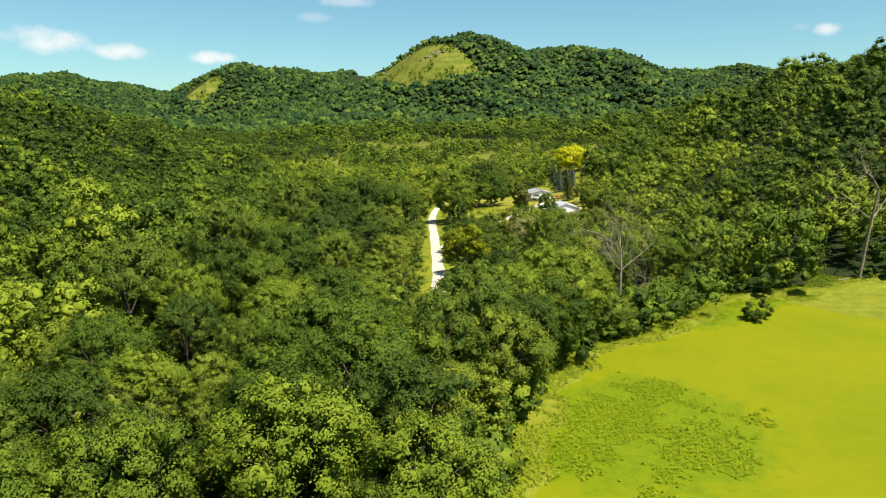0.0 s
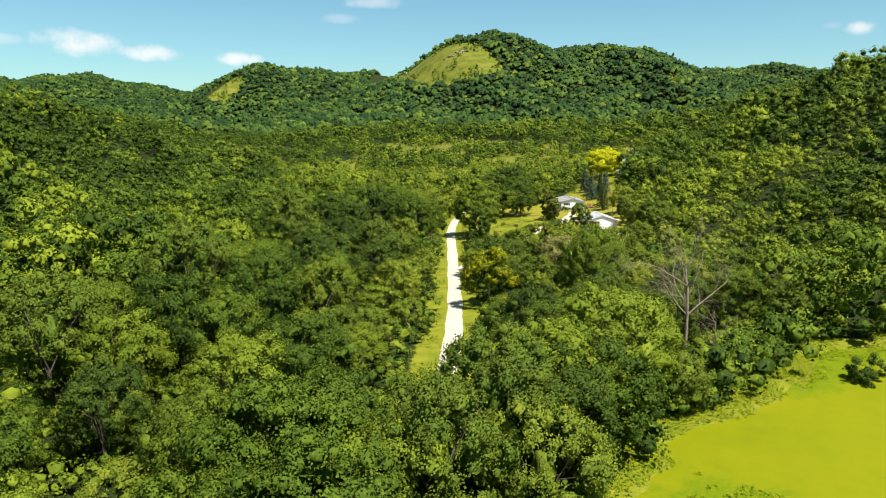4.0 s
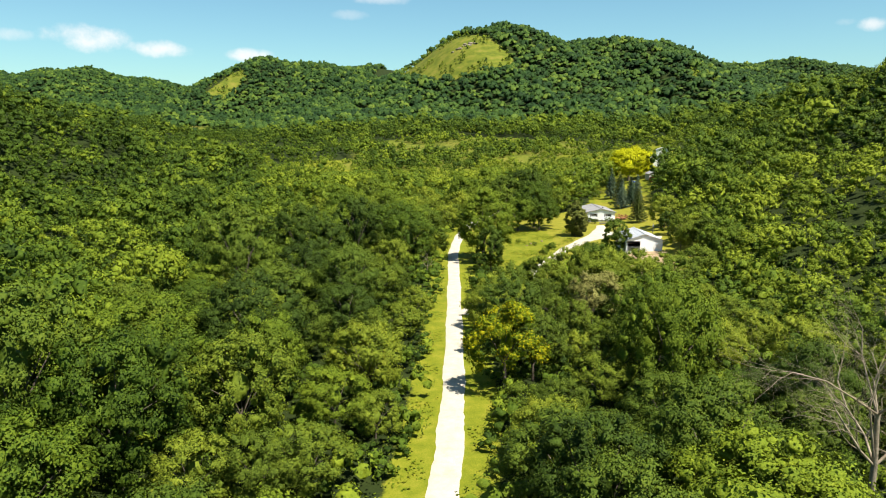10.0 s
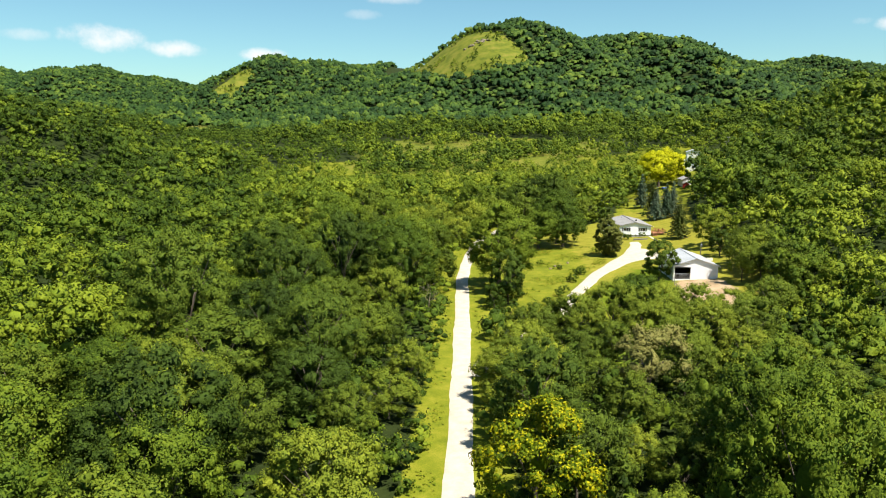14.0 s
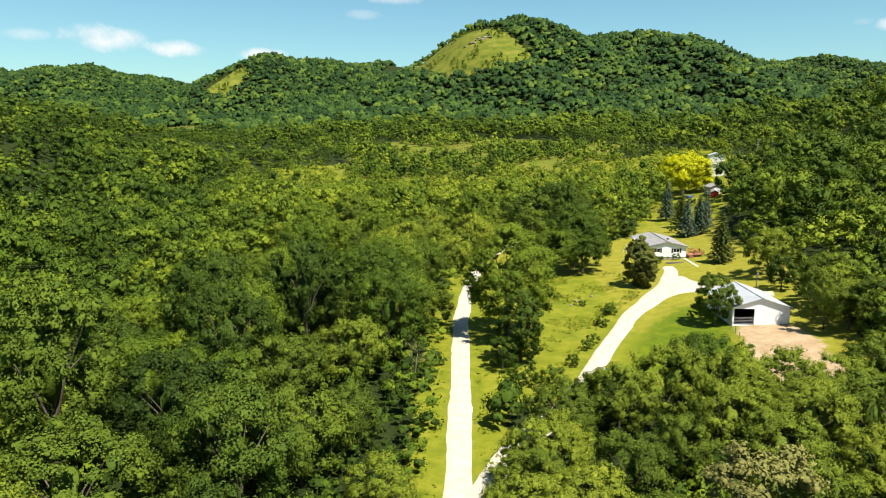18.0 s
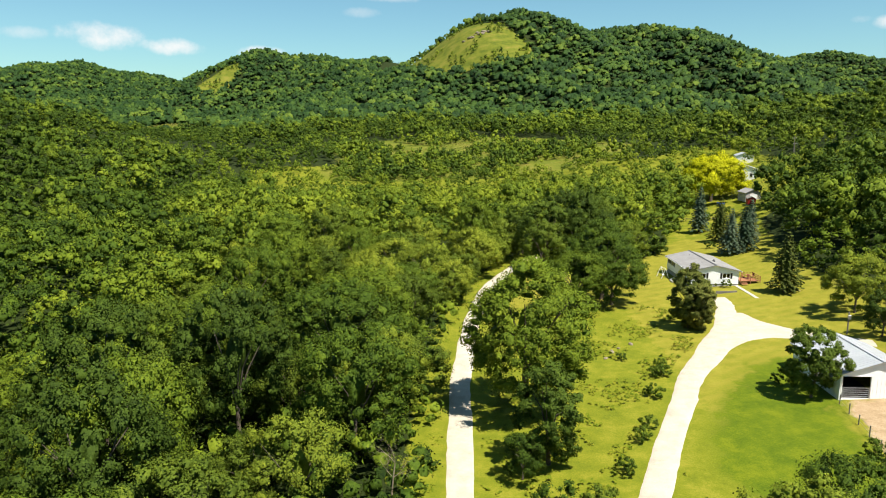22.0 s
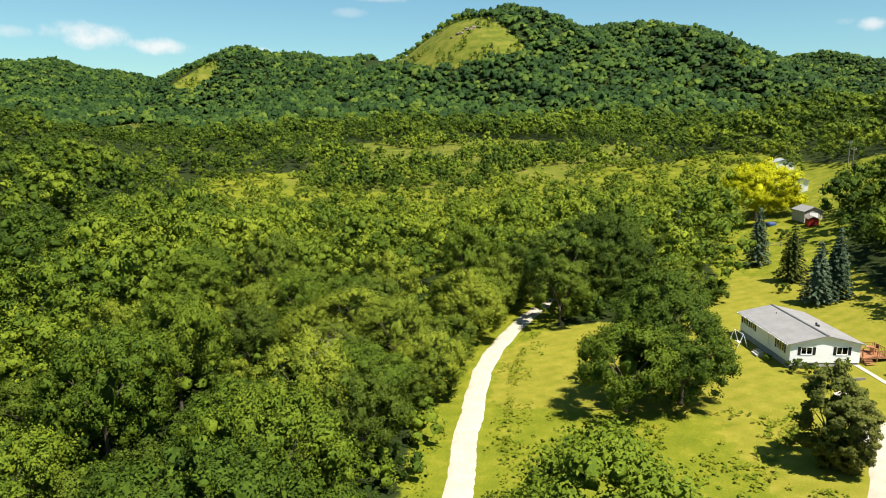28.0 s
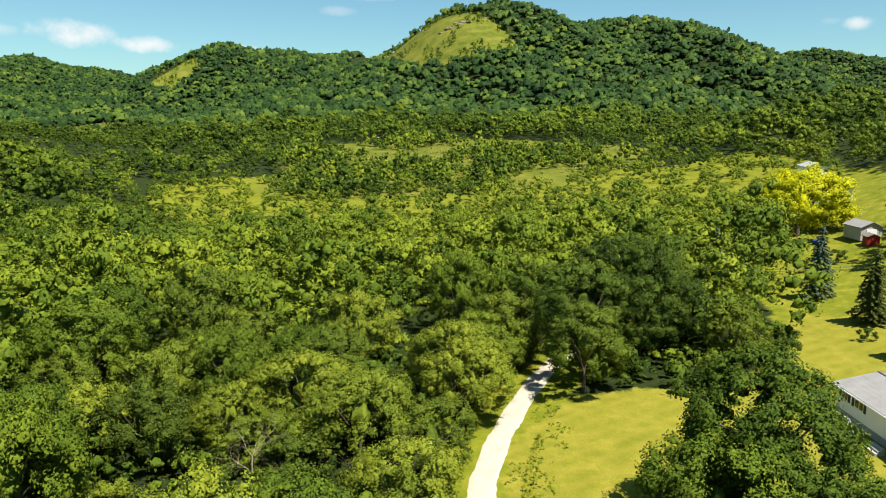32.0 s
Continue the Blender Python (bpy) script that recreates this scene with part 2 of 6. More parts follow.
def algae_material():
    m, nt, b = nodes("pond_algae")
    pos = nt.nodes.new("ShaderNodeNewGeometry").outputs["Position"]
    wide, mid, fine = noise_node(nt, 0.05, 5, 0.65, pos), noise_node(nt, 0.5, 4, 0.6, pos), noise_node(nt, 9.0, 4, 0.7, pos)
    f = math_node(nt, "MULTIPLY_ADD", wide.outputs[0], 0.6, math_node(nt, "MULTIPLY_ADD", mid.outputs[0], 0.25, math_node(nt, "MULTIPLY", fine.outputs[0], 0.15)))
    r = ramp_node(nt, [(0.32, (0.108, 0.132, 0.0008)), (0.5, (0.136, 0.150, 0.0008)), (0.66, (0.160, 0.160, 0.0016))])
    nt.links.new(f, r.inputs[0])
    # where marsh grass has grown through the algae
    green = ramp_node(nt, [(0.3, (0.052, 0.092, 0.0012)), (0.5, (0.098, 0.135, 0.0012)), (0.7, (0.150, 0.160, 0.002))])
    blade = math_node(nt, "MULTIPLY_ADD", noise_node(nt, 1.3, 6, 0.75, pos).outputs[0], 0.6, math_node(nt, "MULTIPLY", fine.outputs[0], 0.4))
    nt.links.new(blade, green.inputs[0])
    a = nt.nodes.new("ShaderNodeAttribute")
    a.attribute_name = "marsh"
    ragged = math_node(nt, "ADD", a.outputs["Fac"], math_node(nt, "MULTIPLY_ADD", noise_node(nt, 0.22, 6, 0.75, pos).outputs[0], 1.5, -0.75))
    s = nt.nodes.new("ShaderNodeMapRange")
    s.interpolation_type = "SMOOTHSTEP"
    s.inputs["From Min"].default_value, s.inputs["From Max"].default_value = 0.30, 0.70
    nt.links.new(ragged, s.inputs[0])
    nt.links.new(mix_node(nt, s.outputs[0], r.outputs[0], green.outputs[0]), b.inputs["Base Color"])
    b.inputs["Roughness"].default_value, b.inputs["Specular IOR Level"].default_value = 0.75, 0.08
    bp = nt.nodes.new("ShaderNodeBump")
    bp.inputs["Strength"].default_value, bp.inputs["Distance"].default_value = 0.25, 0.02
    nt.links.new(fine.outputs[0], bp.inputs["Height"]), nt.links.new(bp.outputs[0], b.inputs["Normal"])
    return m


def gravel_material():
    m, nt, b = nodes("gravel")
    pos = nt.nodes.new("ShaderNodeNewGeometry").outputs["Position"]
    mid, fine = noise_node(nt, 0.6, 5, 0.65, pos), noise_node(nt, 18.0, 4, 0.8, pos)
    f = math_node(nt, "MULTIPLY_ADD", mid.outputs[0], 0.55, math_node(nt, "MULTIPLY", fine.outputs[0], 0.45))
    r = ramp_node(nt, [(0.3, (0.278, 0.241, 0.175)), (0.48, (0.38, 0.336, 0.263)), (0.66, (0.453, 0.409, 0.329))])
    nt.links.new(f, r.inputs[0]), nt.links.new(r.outputs[0], b.inputs["Base Color"])
    b.inputs["Roughness"].default_value = 0.95
    bp = nt.nodes.new("ShaderNodeBump")
    bp.inputs["Strength"].default_value, bp.inputs["Distance"].default_value = 0.5, 0.03
    nt.links.new(fine.outputs[0], bp.inputs["Height"]), nt.links.new(bp.outputs[0], b.inputs["Normal"])
    return m


M_GROUND, M_ALGAE, M_GRAVEL = ground_material(), algae_material(), gravel_material()
M_LEAF, M_LEAF_WOOD = foliage("leaves"), foliage("leaves_of_the_wood", attribute=True)
M_BRIGHTLEAF = foliage("bright_leaves", [(0.0, (0.0264, 0.0447, 0.00553)), (0.4, (0.0874, 0.124, 0.0117)), (0.75, (0.157, 0.192, 0.0157)), (1.0, (0.229, 0.254, 0.0203))])
M_TURNING = foliage("turning_leaves", [(0.0, (0.0425, 0.0757, 0.00323)), (0.5, (0.11, 0.148, 0.0039)), (0.68, (0.234, 0.233, 0.00414)), (1.0, (0.449, 0.381, 0.00457))], spread=0.75)
M_YELLOW = foliage("yellow_leaves", [(0.0, (0.250, 0.275, 0.004)), (0.5, (0.390, 0.395, 0.005)), (1.0, (0.510, 0.490, 0.007))])
# bluer than the other leaves: the distance haze is mixed into these tones
M_HILL = foliage("hazed_leaves", [(0.0, (0.00866, 0.0246, 0.00741)), (0.4, (0.0256, 0.0568, 0.0123)), (0.75, (0.0551, 0.0992, 0.0154)), (1.0, (0.106, 0.151, 0.0191))], attribute=True, ruffle_scale=0.7)
M_PALE = foliage("withered_leaves", [(0.0, (0.120, 0.125, 0.028)), (0.5, (0.190, 0.180, 0.050)), (1.0, (0.270, 0.240, 0.080))])
M_SPRUCE = foliage("spruce_needles", [(0.0, (0.0293, 0.0542, 0.0263)), (0.5, (0.0679, 0.104, 0.0577)), (1.0, (0.137, 0.176, 0.115))], glow=0.1)
M_DARKLEAF = foliage("dark_leaves", [(0.0, (0.0134, 0.0264, 0.00421)), (0.5, (0.0551, 0.0895, 0.00995)), (1.0, (0.123, 0.161, 0.014))])
M_CEDAR = foliage("cedar_needles", [(0.0, (0.044, 0.0644, 0.0114)), (0.5, (0.0905, 0.105, 0.018)), (1.0, (0.15, 0.151, 0.0315))], glow=0.1)
M_BARK = plain("bark", [(0.0333, 0.02516, 0.01776), (0.0888, 0.0703, 0.0518), (0.148, 0.1258, 0.0962)], 1.5, 0.95, 14, 0.6)
M_DEAD = plain("bleached_wood", [(0.10, 0.075, 0.05), (0.22, 0.175, 0.12), (0.36, 0.30, 0.22)], 1.2, 0.9, 10, 0.5)

# ---------------------------------------------------------------- the lie of the land
U = 0.8            # metres to one unit of the plan below


def smooth(a, b, v):
    s = np.clip((v - a) / (b - a), 0.0, 1.0)
    return s * s * (3 - 2 * s)


def knob(x, y, cx, cy, h, rx, ry, p):
    """One rounded hill: its centre, height, half widths and how square its shoulders are."""
    return h * np.exp(-np.abs((x - cx) / rx) ** p - np.abs((y - cy) / ry) ** 2)


SHORE_Y = [-200, 30, 71, 105, 122, 129, 135, 141, 152, 162, 168, 174]
SHORE_X = [-6, 0, 8, 18, 28, 38, 47, 53, 60, 68, 95, 135]


def pond_depth(x, y):
    """Inside the pond's shore this is positive."""
    edge = np.interp(y, SHORE_Y, SHORE_X) + 1.2 * np.sin(y * 0.35) + 0.8 * np.sin(y * 0.83 + 1)
    return np.where(y > 174, -20.0, np.minimum(np.minimum(x - edge, 0.6 * (174 - y)), 330 - x))


def ground(x, y):
    """Height of the land; the lane lies at 0."""
    x, y = np.asarray(x, float), np.asarray(y, float)
    z = 24 * smooth(420, 800, y)
    z = z + 0.06 * np.clip(x, 0, 70) * smooth(235, 290, y) * (1 - smooth(600, 800, y))
    right = 34 + 33 * smooth(130, 300, y) - 33 * smooth(420, 620, y) - 34 * smooth(600, 850, y)
    z = z + right * smooth(55, 260, x) * smooth(110, 230, y)
    left = 55 - 26 * smooth(430, 620, y) - 29 * smooth(590, 780, y)
    z = z + left * smooth(135, 300, -x)
    z = z + knob(x, y, 152, 1404, 158, 346, 330, 4) + knob(x, y, 25, 1350, 24, 125, 170, 2)
    z = z + knob(x, y, -394, 1765, 147, 262, 330, 4) + knob(x, y, -1163, 2001, 153, 507, 420, 3)
    z = z + knob(x, y, 857, 2264, 193, 520, 420, 4)
    z = z + knob(x, y, -368, 1010, 15, 85, 80, 2)
    far = smooth(820, 1050, y)
    z = z + far * 7 * (np.sin(x * 0.021 + 1.3 * np.sin(y * 0.006)) + 0.6 * np.sin(x * 0.043 + y * 0.017))
    wild = smooth(60, 160, np.abs(x))
    wild = wild * smooth(2, -8, pond_depth(x, y))
    z = z + wild * 1.5 * np.sin(x * 0.05 + 0.7) * np.sin(y * 0.041)
    return z - 1.2 * smooth(0, 5, pond_depth(x, y))


def way_distance(x, y, way):
    """Distance to the middle line of a lane."""
    best = np.full(np.shape(x), 1e9)
    for (ax, ay), (bx, by) in zip(way[:-1], way[1:]):
        dx, dy = bx - ax, by - ay
        s = np.clip(((x - ax) * dx + (y - ay) * dy) / (dx * dx + dy * dy), 0, 1)
        best = np.minimum(best, np.hypot(x - ax - s * dx, y - ay - s * dy))
    return best


def inside(x, y, poly):
    """Which points lie in the polygon."""
    r = np.zeros(np.shape(x), bool)
    for (ax, ay), (bx, by) in zip(poly, poly[1:] + poly[:1]):
        if ay != by:
            r ^= ((ay > y) != (by > y)) & (x < (bx - ax) * (y - ay) / (by - ay) + ax)
    return r


def soft_inside(x, y, poly, r=2.4):
    """The polygon with a soft border."""
    return np.mean([inside(x + r * math.cos(a), y + r * math.sin(a), poly) for a in np.arange(12) * math.pi / 6], axis=0)


LANE = [(-22, 10), (-14, 70), (-8, 106), (-4.0, 124), (-1.8, 146), (-1.2, 165), (-1.2, 185), (-1.8, 212), (-2.8, 242), (-3.8, 272), (-4.9, 300),
        (-4.7, 318), (-4.1, 335), (-2.8, 350), (-1.7, 361), (0.2, 371), (3.2, 381), (7.4, 392.5), (13, 404), (21, 418), (25, 430)]
DRIVE = [(-1.0, 232), (4.5, 245), (12, 258), (17.5, 273), (24.0, 290), (29.5, 303), (35.5, 313), (42, 322), (48, 325), (53, 322.5), (58, 319.5), (63, 315.5)]
DRIVE_L = [(-3.0, 231), (2.4, 246), (9.8, 259), (15.2, 271.0), (22.6, 290.1), (29.0, 306.2), (35.2, 318.5), (41.8, 331.3), (46.0, 343.5), (47.4, 349.5)]
DRIVE_R = [(1.0, 231), (6.6, 244.5), (14.6, 257.5), (20.9, 274), (27.2, 290), (33.0, 303), (40.4, 314.8), (47.2, 330), (50.4, 342), (51.0, 349.5)]
APRON_L = [(46.2, 337), (50.4, 340), (51.8, 333), (54.5, 327), (58.5, 322.5), (64, 317.5)]
APRON_R = [(37.3, 309.5), (39.8, 313.6), (44.2, 318.4), (50.2, 320.2), (57, 317), (63, 313.5)]
YARD = [(2, 262), (8, 257), (16, 266), (24, 261), (40, 263), (52, 261), (63, 268), (69, 300), (77, 322), (77, 345), (76, 366), (77, 384), (81, 400), (85, 420),
        (90, 434), (99, 446), (110, 462), (130, 470), (155, 486), (150, 512), (128, 524), (114, 540), (104, 525), (98, 505), (90, 495), (76, 474), (68, 456), (58, 434), (54, 414), (44, 396), (34, 384), (24, 388), (12, 386), (2, 372), (-1, 350), (-2, 330)]
MEADOW = [(-128, 730), (-90, 640), (-105, 590), (-60, 565), (-20, 590), (15, 575), (40, 600), (70, 620), (100, 690), (85, 735), (40, 775), (-15, 790), (-70, 765)]
FAR_MEADOW = [(-440, 915), (-380, 895), (-315, 905), (-295, 960), (-325, 1012), (-425, 1015)]
MARSH = [(8.5, 70), (10, 86), (18, 103), (24, 112), (36, 112), (42, 102), (45, 92), (43, 80), (32, 70), (24, 72), (17, 76)]
MARSH_BANK = [(49, 137), (56, 136.5), (65, 146), (78, 156), (98, 163), (112, 172), (100, 176), (60, 168), (52, 150)]
GLADE = [(-150, 225), (-118, 196), (-100, 205), (-112, 240), (-150, 248)]


def crag(x, y):
    """The bare grass slopes high on the hills: positive inside."""
    a = 1 - np.abs((x + 27 + 0.42 * (y - 1230)) / 72) ** 2.5 - np.abs((y - 1235) / 96) ** 2.5
    b = 1 - ((x + 519) / 30) ** 2 - ((y - 1545) / 95) ** 2
    c = 1 - ((x - 320) / 8) ** 2 - ((y - 1143) / 24) ** 2
    d = 1 - ((x + 72 + 0.3 * (y - 1290)) / 52) ** 2 - ((y - 1290) / 120) ** 2
    return np.maximum.reduce([a, b, c, d])


# ---------------------------------------------------------------- mesh helpers
def mesh_from(name, verts, faces, mat, smooth_faces=None, normals=None, **attributes):
    """A mesh out of arrays; faces is a list of index arrays, each with rows of one length."""
    me = bpy.data.meshes.new(name)
    faces = [np.asarray(f, np.int32) for f in faces if len(f)]
    counts = np.concatenate([np.full(len(f), f.shape[1], np.int32) for f in faces])
    loops = np.concatenate([f.ravel() for f in faces])
    me.vertices.add(len(verts)), me.loops.add(len(loops)), me.polygons.add(len(counts))
    me.vertices.foreach_set("co", np.asarray(verts, np.float32).ravel())
    me.loops.foreach_set("vertex_index", loops)
    me.polygons.foreach_set("loop_start", np.concatenate([[0], np.cumsum(counts)[:-1]]).astype(np.int32))
    if smooth_faces is not None:
        me.polygons.foreach_set("use_smooth", np.broadcast_to(smooth_faces, len(counts)).astype(bool))
    for key, v in attributes.items():
        me.attributes.new(key, "FLOAT", "POINT").data.foreach_set("value", np.asarray(v, np.float32))
    me.update(calc_edges=True)
    if normals is not None:
        me.normals_split_custom_set_from_vertices(np.asarray(normals, np.float32))
    me.materials.append(mat)
    return me


def part(name, bm, material, parent, label=""):
    """Links a bmesh as one mesh object under a thing or part."""
    me = bpy.data.meshes.new(name)
    bm.to_mesh(me)
    bm.free()
    me.materials.append(material)
    ob = new(name, me)
    ob.parent = parent
    return tagged(ob, label)


def thing(name, m, label, category, group="", kind=""):
    ob = new(name)
    ob.empty_display_size = 0.3
    ob.matrix_world = m
    return tagged(ob, label, category, group, kind)


def place(x, y, turn=0.0, dz=0.0):
    """A pose on the ground at a point of the plan."""
    return pose(U * x, U * y, U * float(ground(x, y)) + dz, 0, 0, turn)


# ---------------------------------------------------------------- ground, pond, lanes
def axis_steps(stretches):
    out = []
    for a, b, s in stretches:
        out += list(np.arange(a, b, s))
    return np.array(out + [stretches[-1][1]])


def build_ground():
    gx = axis_steps([(-4800, -1400, 200), (-1400, -400, 25), (-400, -130, 9), (-130, 130, 2.8), (130, 400, 9), (400, 1400, 25), (1400, 4800, 200)])
    gy = axis_steps([(-1500, -100, 100), (-100, 60, 10), (60, 450, 2.8), (450, 820, 6), (820, 2500, 16), (2500, 4900, 150)])
    x, y = np.meshgrid(gx, gy)
    x, y = x.ravel(), y.ravel()
    z = ground(x, y)
    n, k = len(gx), len(gy)
    i = (np.arange(k - 1)[:, None] * n + np.arange(n - 1)[None, :]).ravel()
    faces = np.stack([i, i + 1, i + n + 1, i + n], 1)
    verge = smooth(9.0, 4.0, way_distance(x, y, LANE))
    yard = soft_inside(x, y, YARD)
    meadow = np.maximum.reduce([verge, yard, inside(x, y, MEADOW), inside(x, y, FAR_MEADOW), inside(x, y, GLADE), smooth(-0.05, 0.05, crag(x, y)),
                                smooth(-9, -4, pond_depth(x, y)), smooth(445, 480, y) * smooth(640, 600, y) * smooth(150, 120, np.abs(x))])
    lawn = np.maximum(yard * smooth(24, 34, x - 0.0 * y) * smooth(262, 275, y), yard * smooth(345, 352, y + 0.2 * x))
    lawn = lawn * (1 - 0.6 * smooth(405, 425, y))
    lush = soft_inside(x, y, [(24, 272), (28, 286), (33, 297), (39, 306), (46, 313), (52, 314), (53, 300), (46, 293), (45, 280), (43, 266), (36, 260)], 4.5)
    bare = soft_inside(x, y, [(47.6, 293.5), (58, 294.5), (59, 284), (57, 270), (52, 262), (45.5, 266), (44.8, 276), (46.3, 284)], 2.0)
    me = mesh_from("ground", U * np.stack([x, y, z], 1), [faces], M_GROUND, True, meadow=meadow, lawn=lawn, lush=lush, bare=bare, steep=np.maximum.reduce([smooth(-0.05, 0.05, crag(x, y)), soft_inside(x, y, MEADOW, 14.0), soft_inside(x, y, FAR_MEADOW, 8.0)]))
    tagged(new("ground", me), "rolling valley land with undergrowth darkened as tree shade, meadow and mown grass", "ground", kind="structure")


def smooth_line(way, count):
    """A curve through the points, with so many even steps between each two."""
    pts = [Vector((a, b, 0)) for a, b in way]
    line = []
    for j in range(len(pts) - 1):
        p0, p1, p2, p3 = pts[max(j - 1, 0)], pts[j], pts[j + 1], pts[min(j + 2, len(pts) - 1)]
        for i in range(count):
            t = i / count
            line.append(0.5 * ((2 * p1) + (p2 - p0) * t + (2 * p0 - 5 * p1 + 4 * p2 - p3) * t * t + (3 * p1 - p0 - 3 * p2 + p3) * t ** 3))
    return line + [pts[-1]]


def gravel_strip(name, left, right, label, lift, seed):
    """A strip of gravel between two edges, slightly crowned, with ragged borders."""
    rng = np.random.default_rng(seed)
    verts, rows = [], 7
    for j, (a, b) in enumerate(zip(left, right)):
        side = (b - a).normalized()
        a = a + side * (0.07 * rng.standard_normal() + 0.13 * math.sin(j * 0.41))
        b = b + side * (0.07 * rng.standard_normal() + 0.13 * math.sin(j * 0.37 + 2))
        for r in range(rows):
            q = a.lerp(b, r / (rows - 1))
            s = -1 + 2 * r / (rows - 1)
            verts.append((U * q.x, U * q.y, U * float(ground(q.x, q.y)) + lift + 0.06 * (1 - s * s) - (0.22 if abs(s) == 1 else 0)))
    faces = [(j * rows + r, j * rows + r + 1, (j + 1) * rows + r + 1, (j + 1) * rows + r) for j in range(len(left) - 1) for r in range(rows - 1)]
    me = mesh_from(name, np.array(verts), [faces], M_GRAVEL, True)
    return tagged(new(name, me), label, name, kind="structure")


def lane_edges(way, width, count):
    """The two edges of a lane, whose width changes along the way."""
    line = smooth_line(way, count)
    left, right = [], []
    for j, p in enumerate(line):
        d = (line[min(j + 1, len(line) - 1)] - line[max(j - 1, 0)]).normalized()
        side = Vector((d.y, -d.x, 0)) * float(width(p.y)) / 2
        left.append(p - side), right.append(p + side)
    return left, right


def build_pond():
    ys = np.arange(-150, 176, 2.0)
    verts, faces = [], []
    xs = np.concatenate([np.arange(-10, 130, 2.0), np.arange(130, 360, 20.0)])
    x, y = np.meshgrid(xs, ys)
    n, k = len(xs), len(ys)
    keep = (pond_depth(x, y) > -1.5)
    i = np.arange(n * k).reshape(k, n)
    quads = np.stack([i[:-1, :-1], i[:-1, 1:], i[1:, 1:], i[1:, :-1]], -1)
    ok = keep[:-1, :-1] | keep[1:, 1:] | keep[:-1, 1:] | keep[1:, :-1]
    quads = quads[ok]
    z = np.full(x.size, -0.55)
    me = mesh_from("pond", U * np.stack([x.ravel(), y.ravel(), z], 1), [quads], M_ALGAE, True, marsh=np.maximum(soft_inside(x.ravel(), y.ravel(), MARSH, 5.0), soft_inside(x.ravel(), y.ravel(), MARSH_BANK, 3.0)))
    tagged(new("water", me), "still pond covered with bright yellow-green algae", "pond", kind="structure")


build_ground()
build_pond()
gravel_strip("road", *lane_edges(LANE, lambda y: np.interp(y, [110, 124, 150, 200, 270], [3.0, 3.6, 4.9, 4.5, 4.2]), 16), "narrow pale gravel lane through the woods", 0.04, 1)
gravel_strip("driveway", smooth_line(DRIVE_L, 12), smooth_line(DRIVE_R, 12), "pale gravel driveway curving past the house to the barn", 0.055, 2)
gravel_strip("driveway", smooth_line(APRON_L, 10), smooth_line(APRON_R, 10), "wide gravel apron of the driveway below the house", 0.075, 3)


# ---------------------------------------------------------------- trees
def ico(level):
    bm = bmesh.new()
    bmesh.ops.create_icosphere(bm, subdivisions=level, radius=1)
    v = np.array([p.co[:] for p in bm.verts])
    f = np.array([[q.index for q in t.verts] for t in bm.faces])
    bm.free()
    return v, f


ICO1, ICO2 = ico(1), ico(2)


def unit(v):
    return v / np.maximum(np.linalg.norm(v, axis=-1, keepdims=True), 1e-9)


def leaf_quads(rng, points, normals, size):
    """One folded, pointed leaf spray at each point."""
    n = len(points)
    t = unit(np.cross(normals, unit(rng.standard_normal((n, 3)))))
    b = np.cross(normals, t)
    ln = size * rng.uniform(0.7, 1.35, (n, 1))
    wd = ln * rng.uniform(0.55, 0.9, (n, 1))
    fold = normals * ln * 0.18
    v = np.stack([points - t * ln / 2, points - b * wd / 2 - fold, points + t * ln / 2, points + b * wd / 2 - fold], 1)
    return v.reshape(-1, 3), np.arange(4 * n).reshape(n, 4)


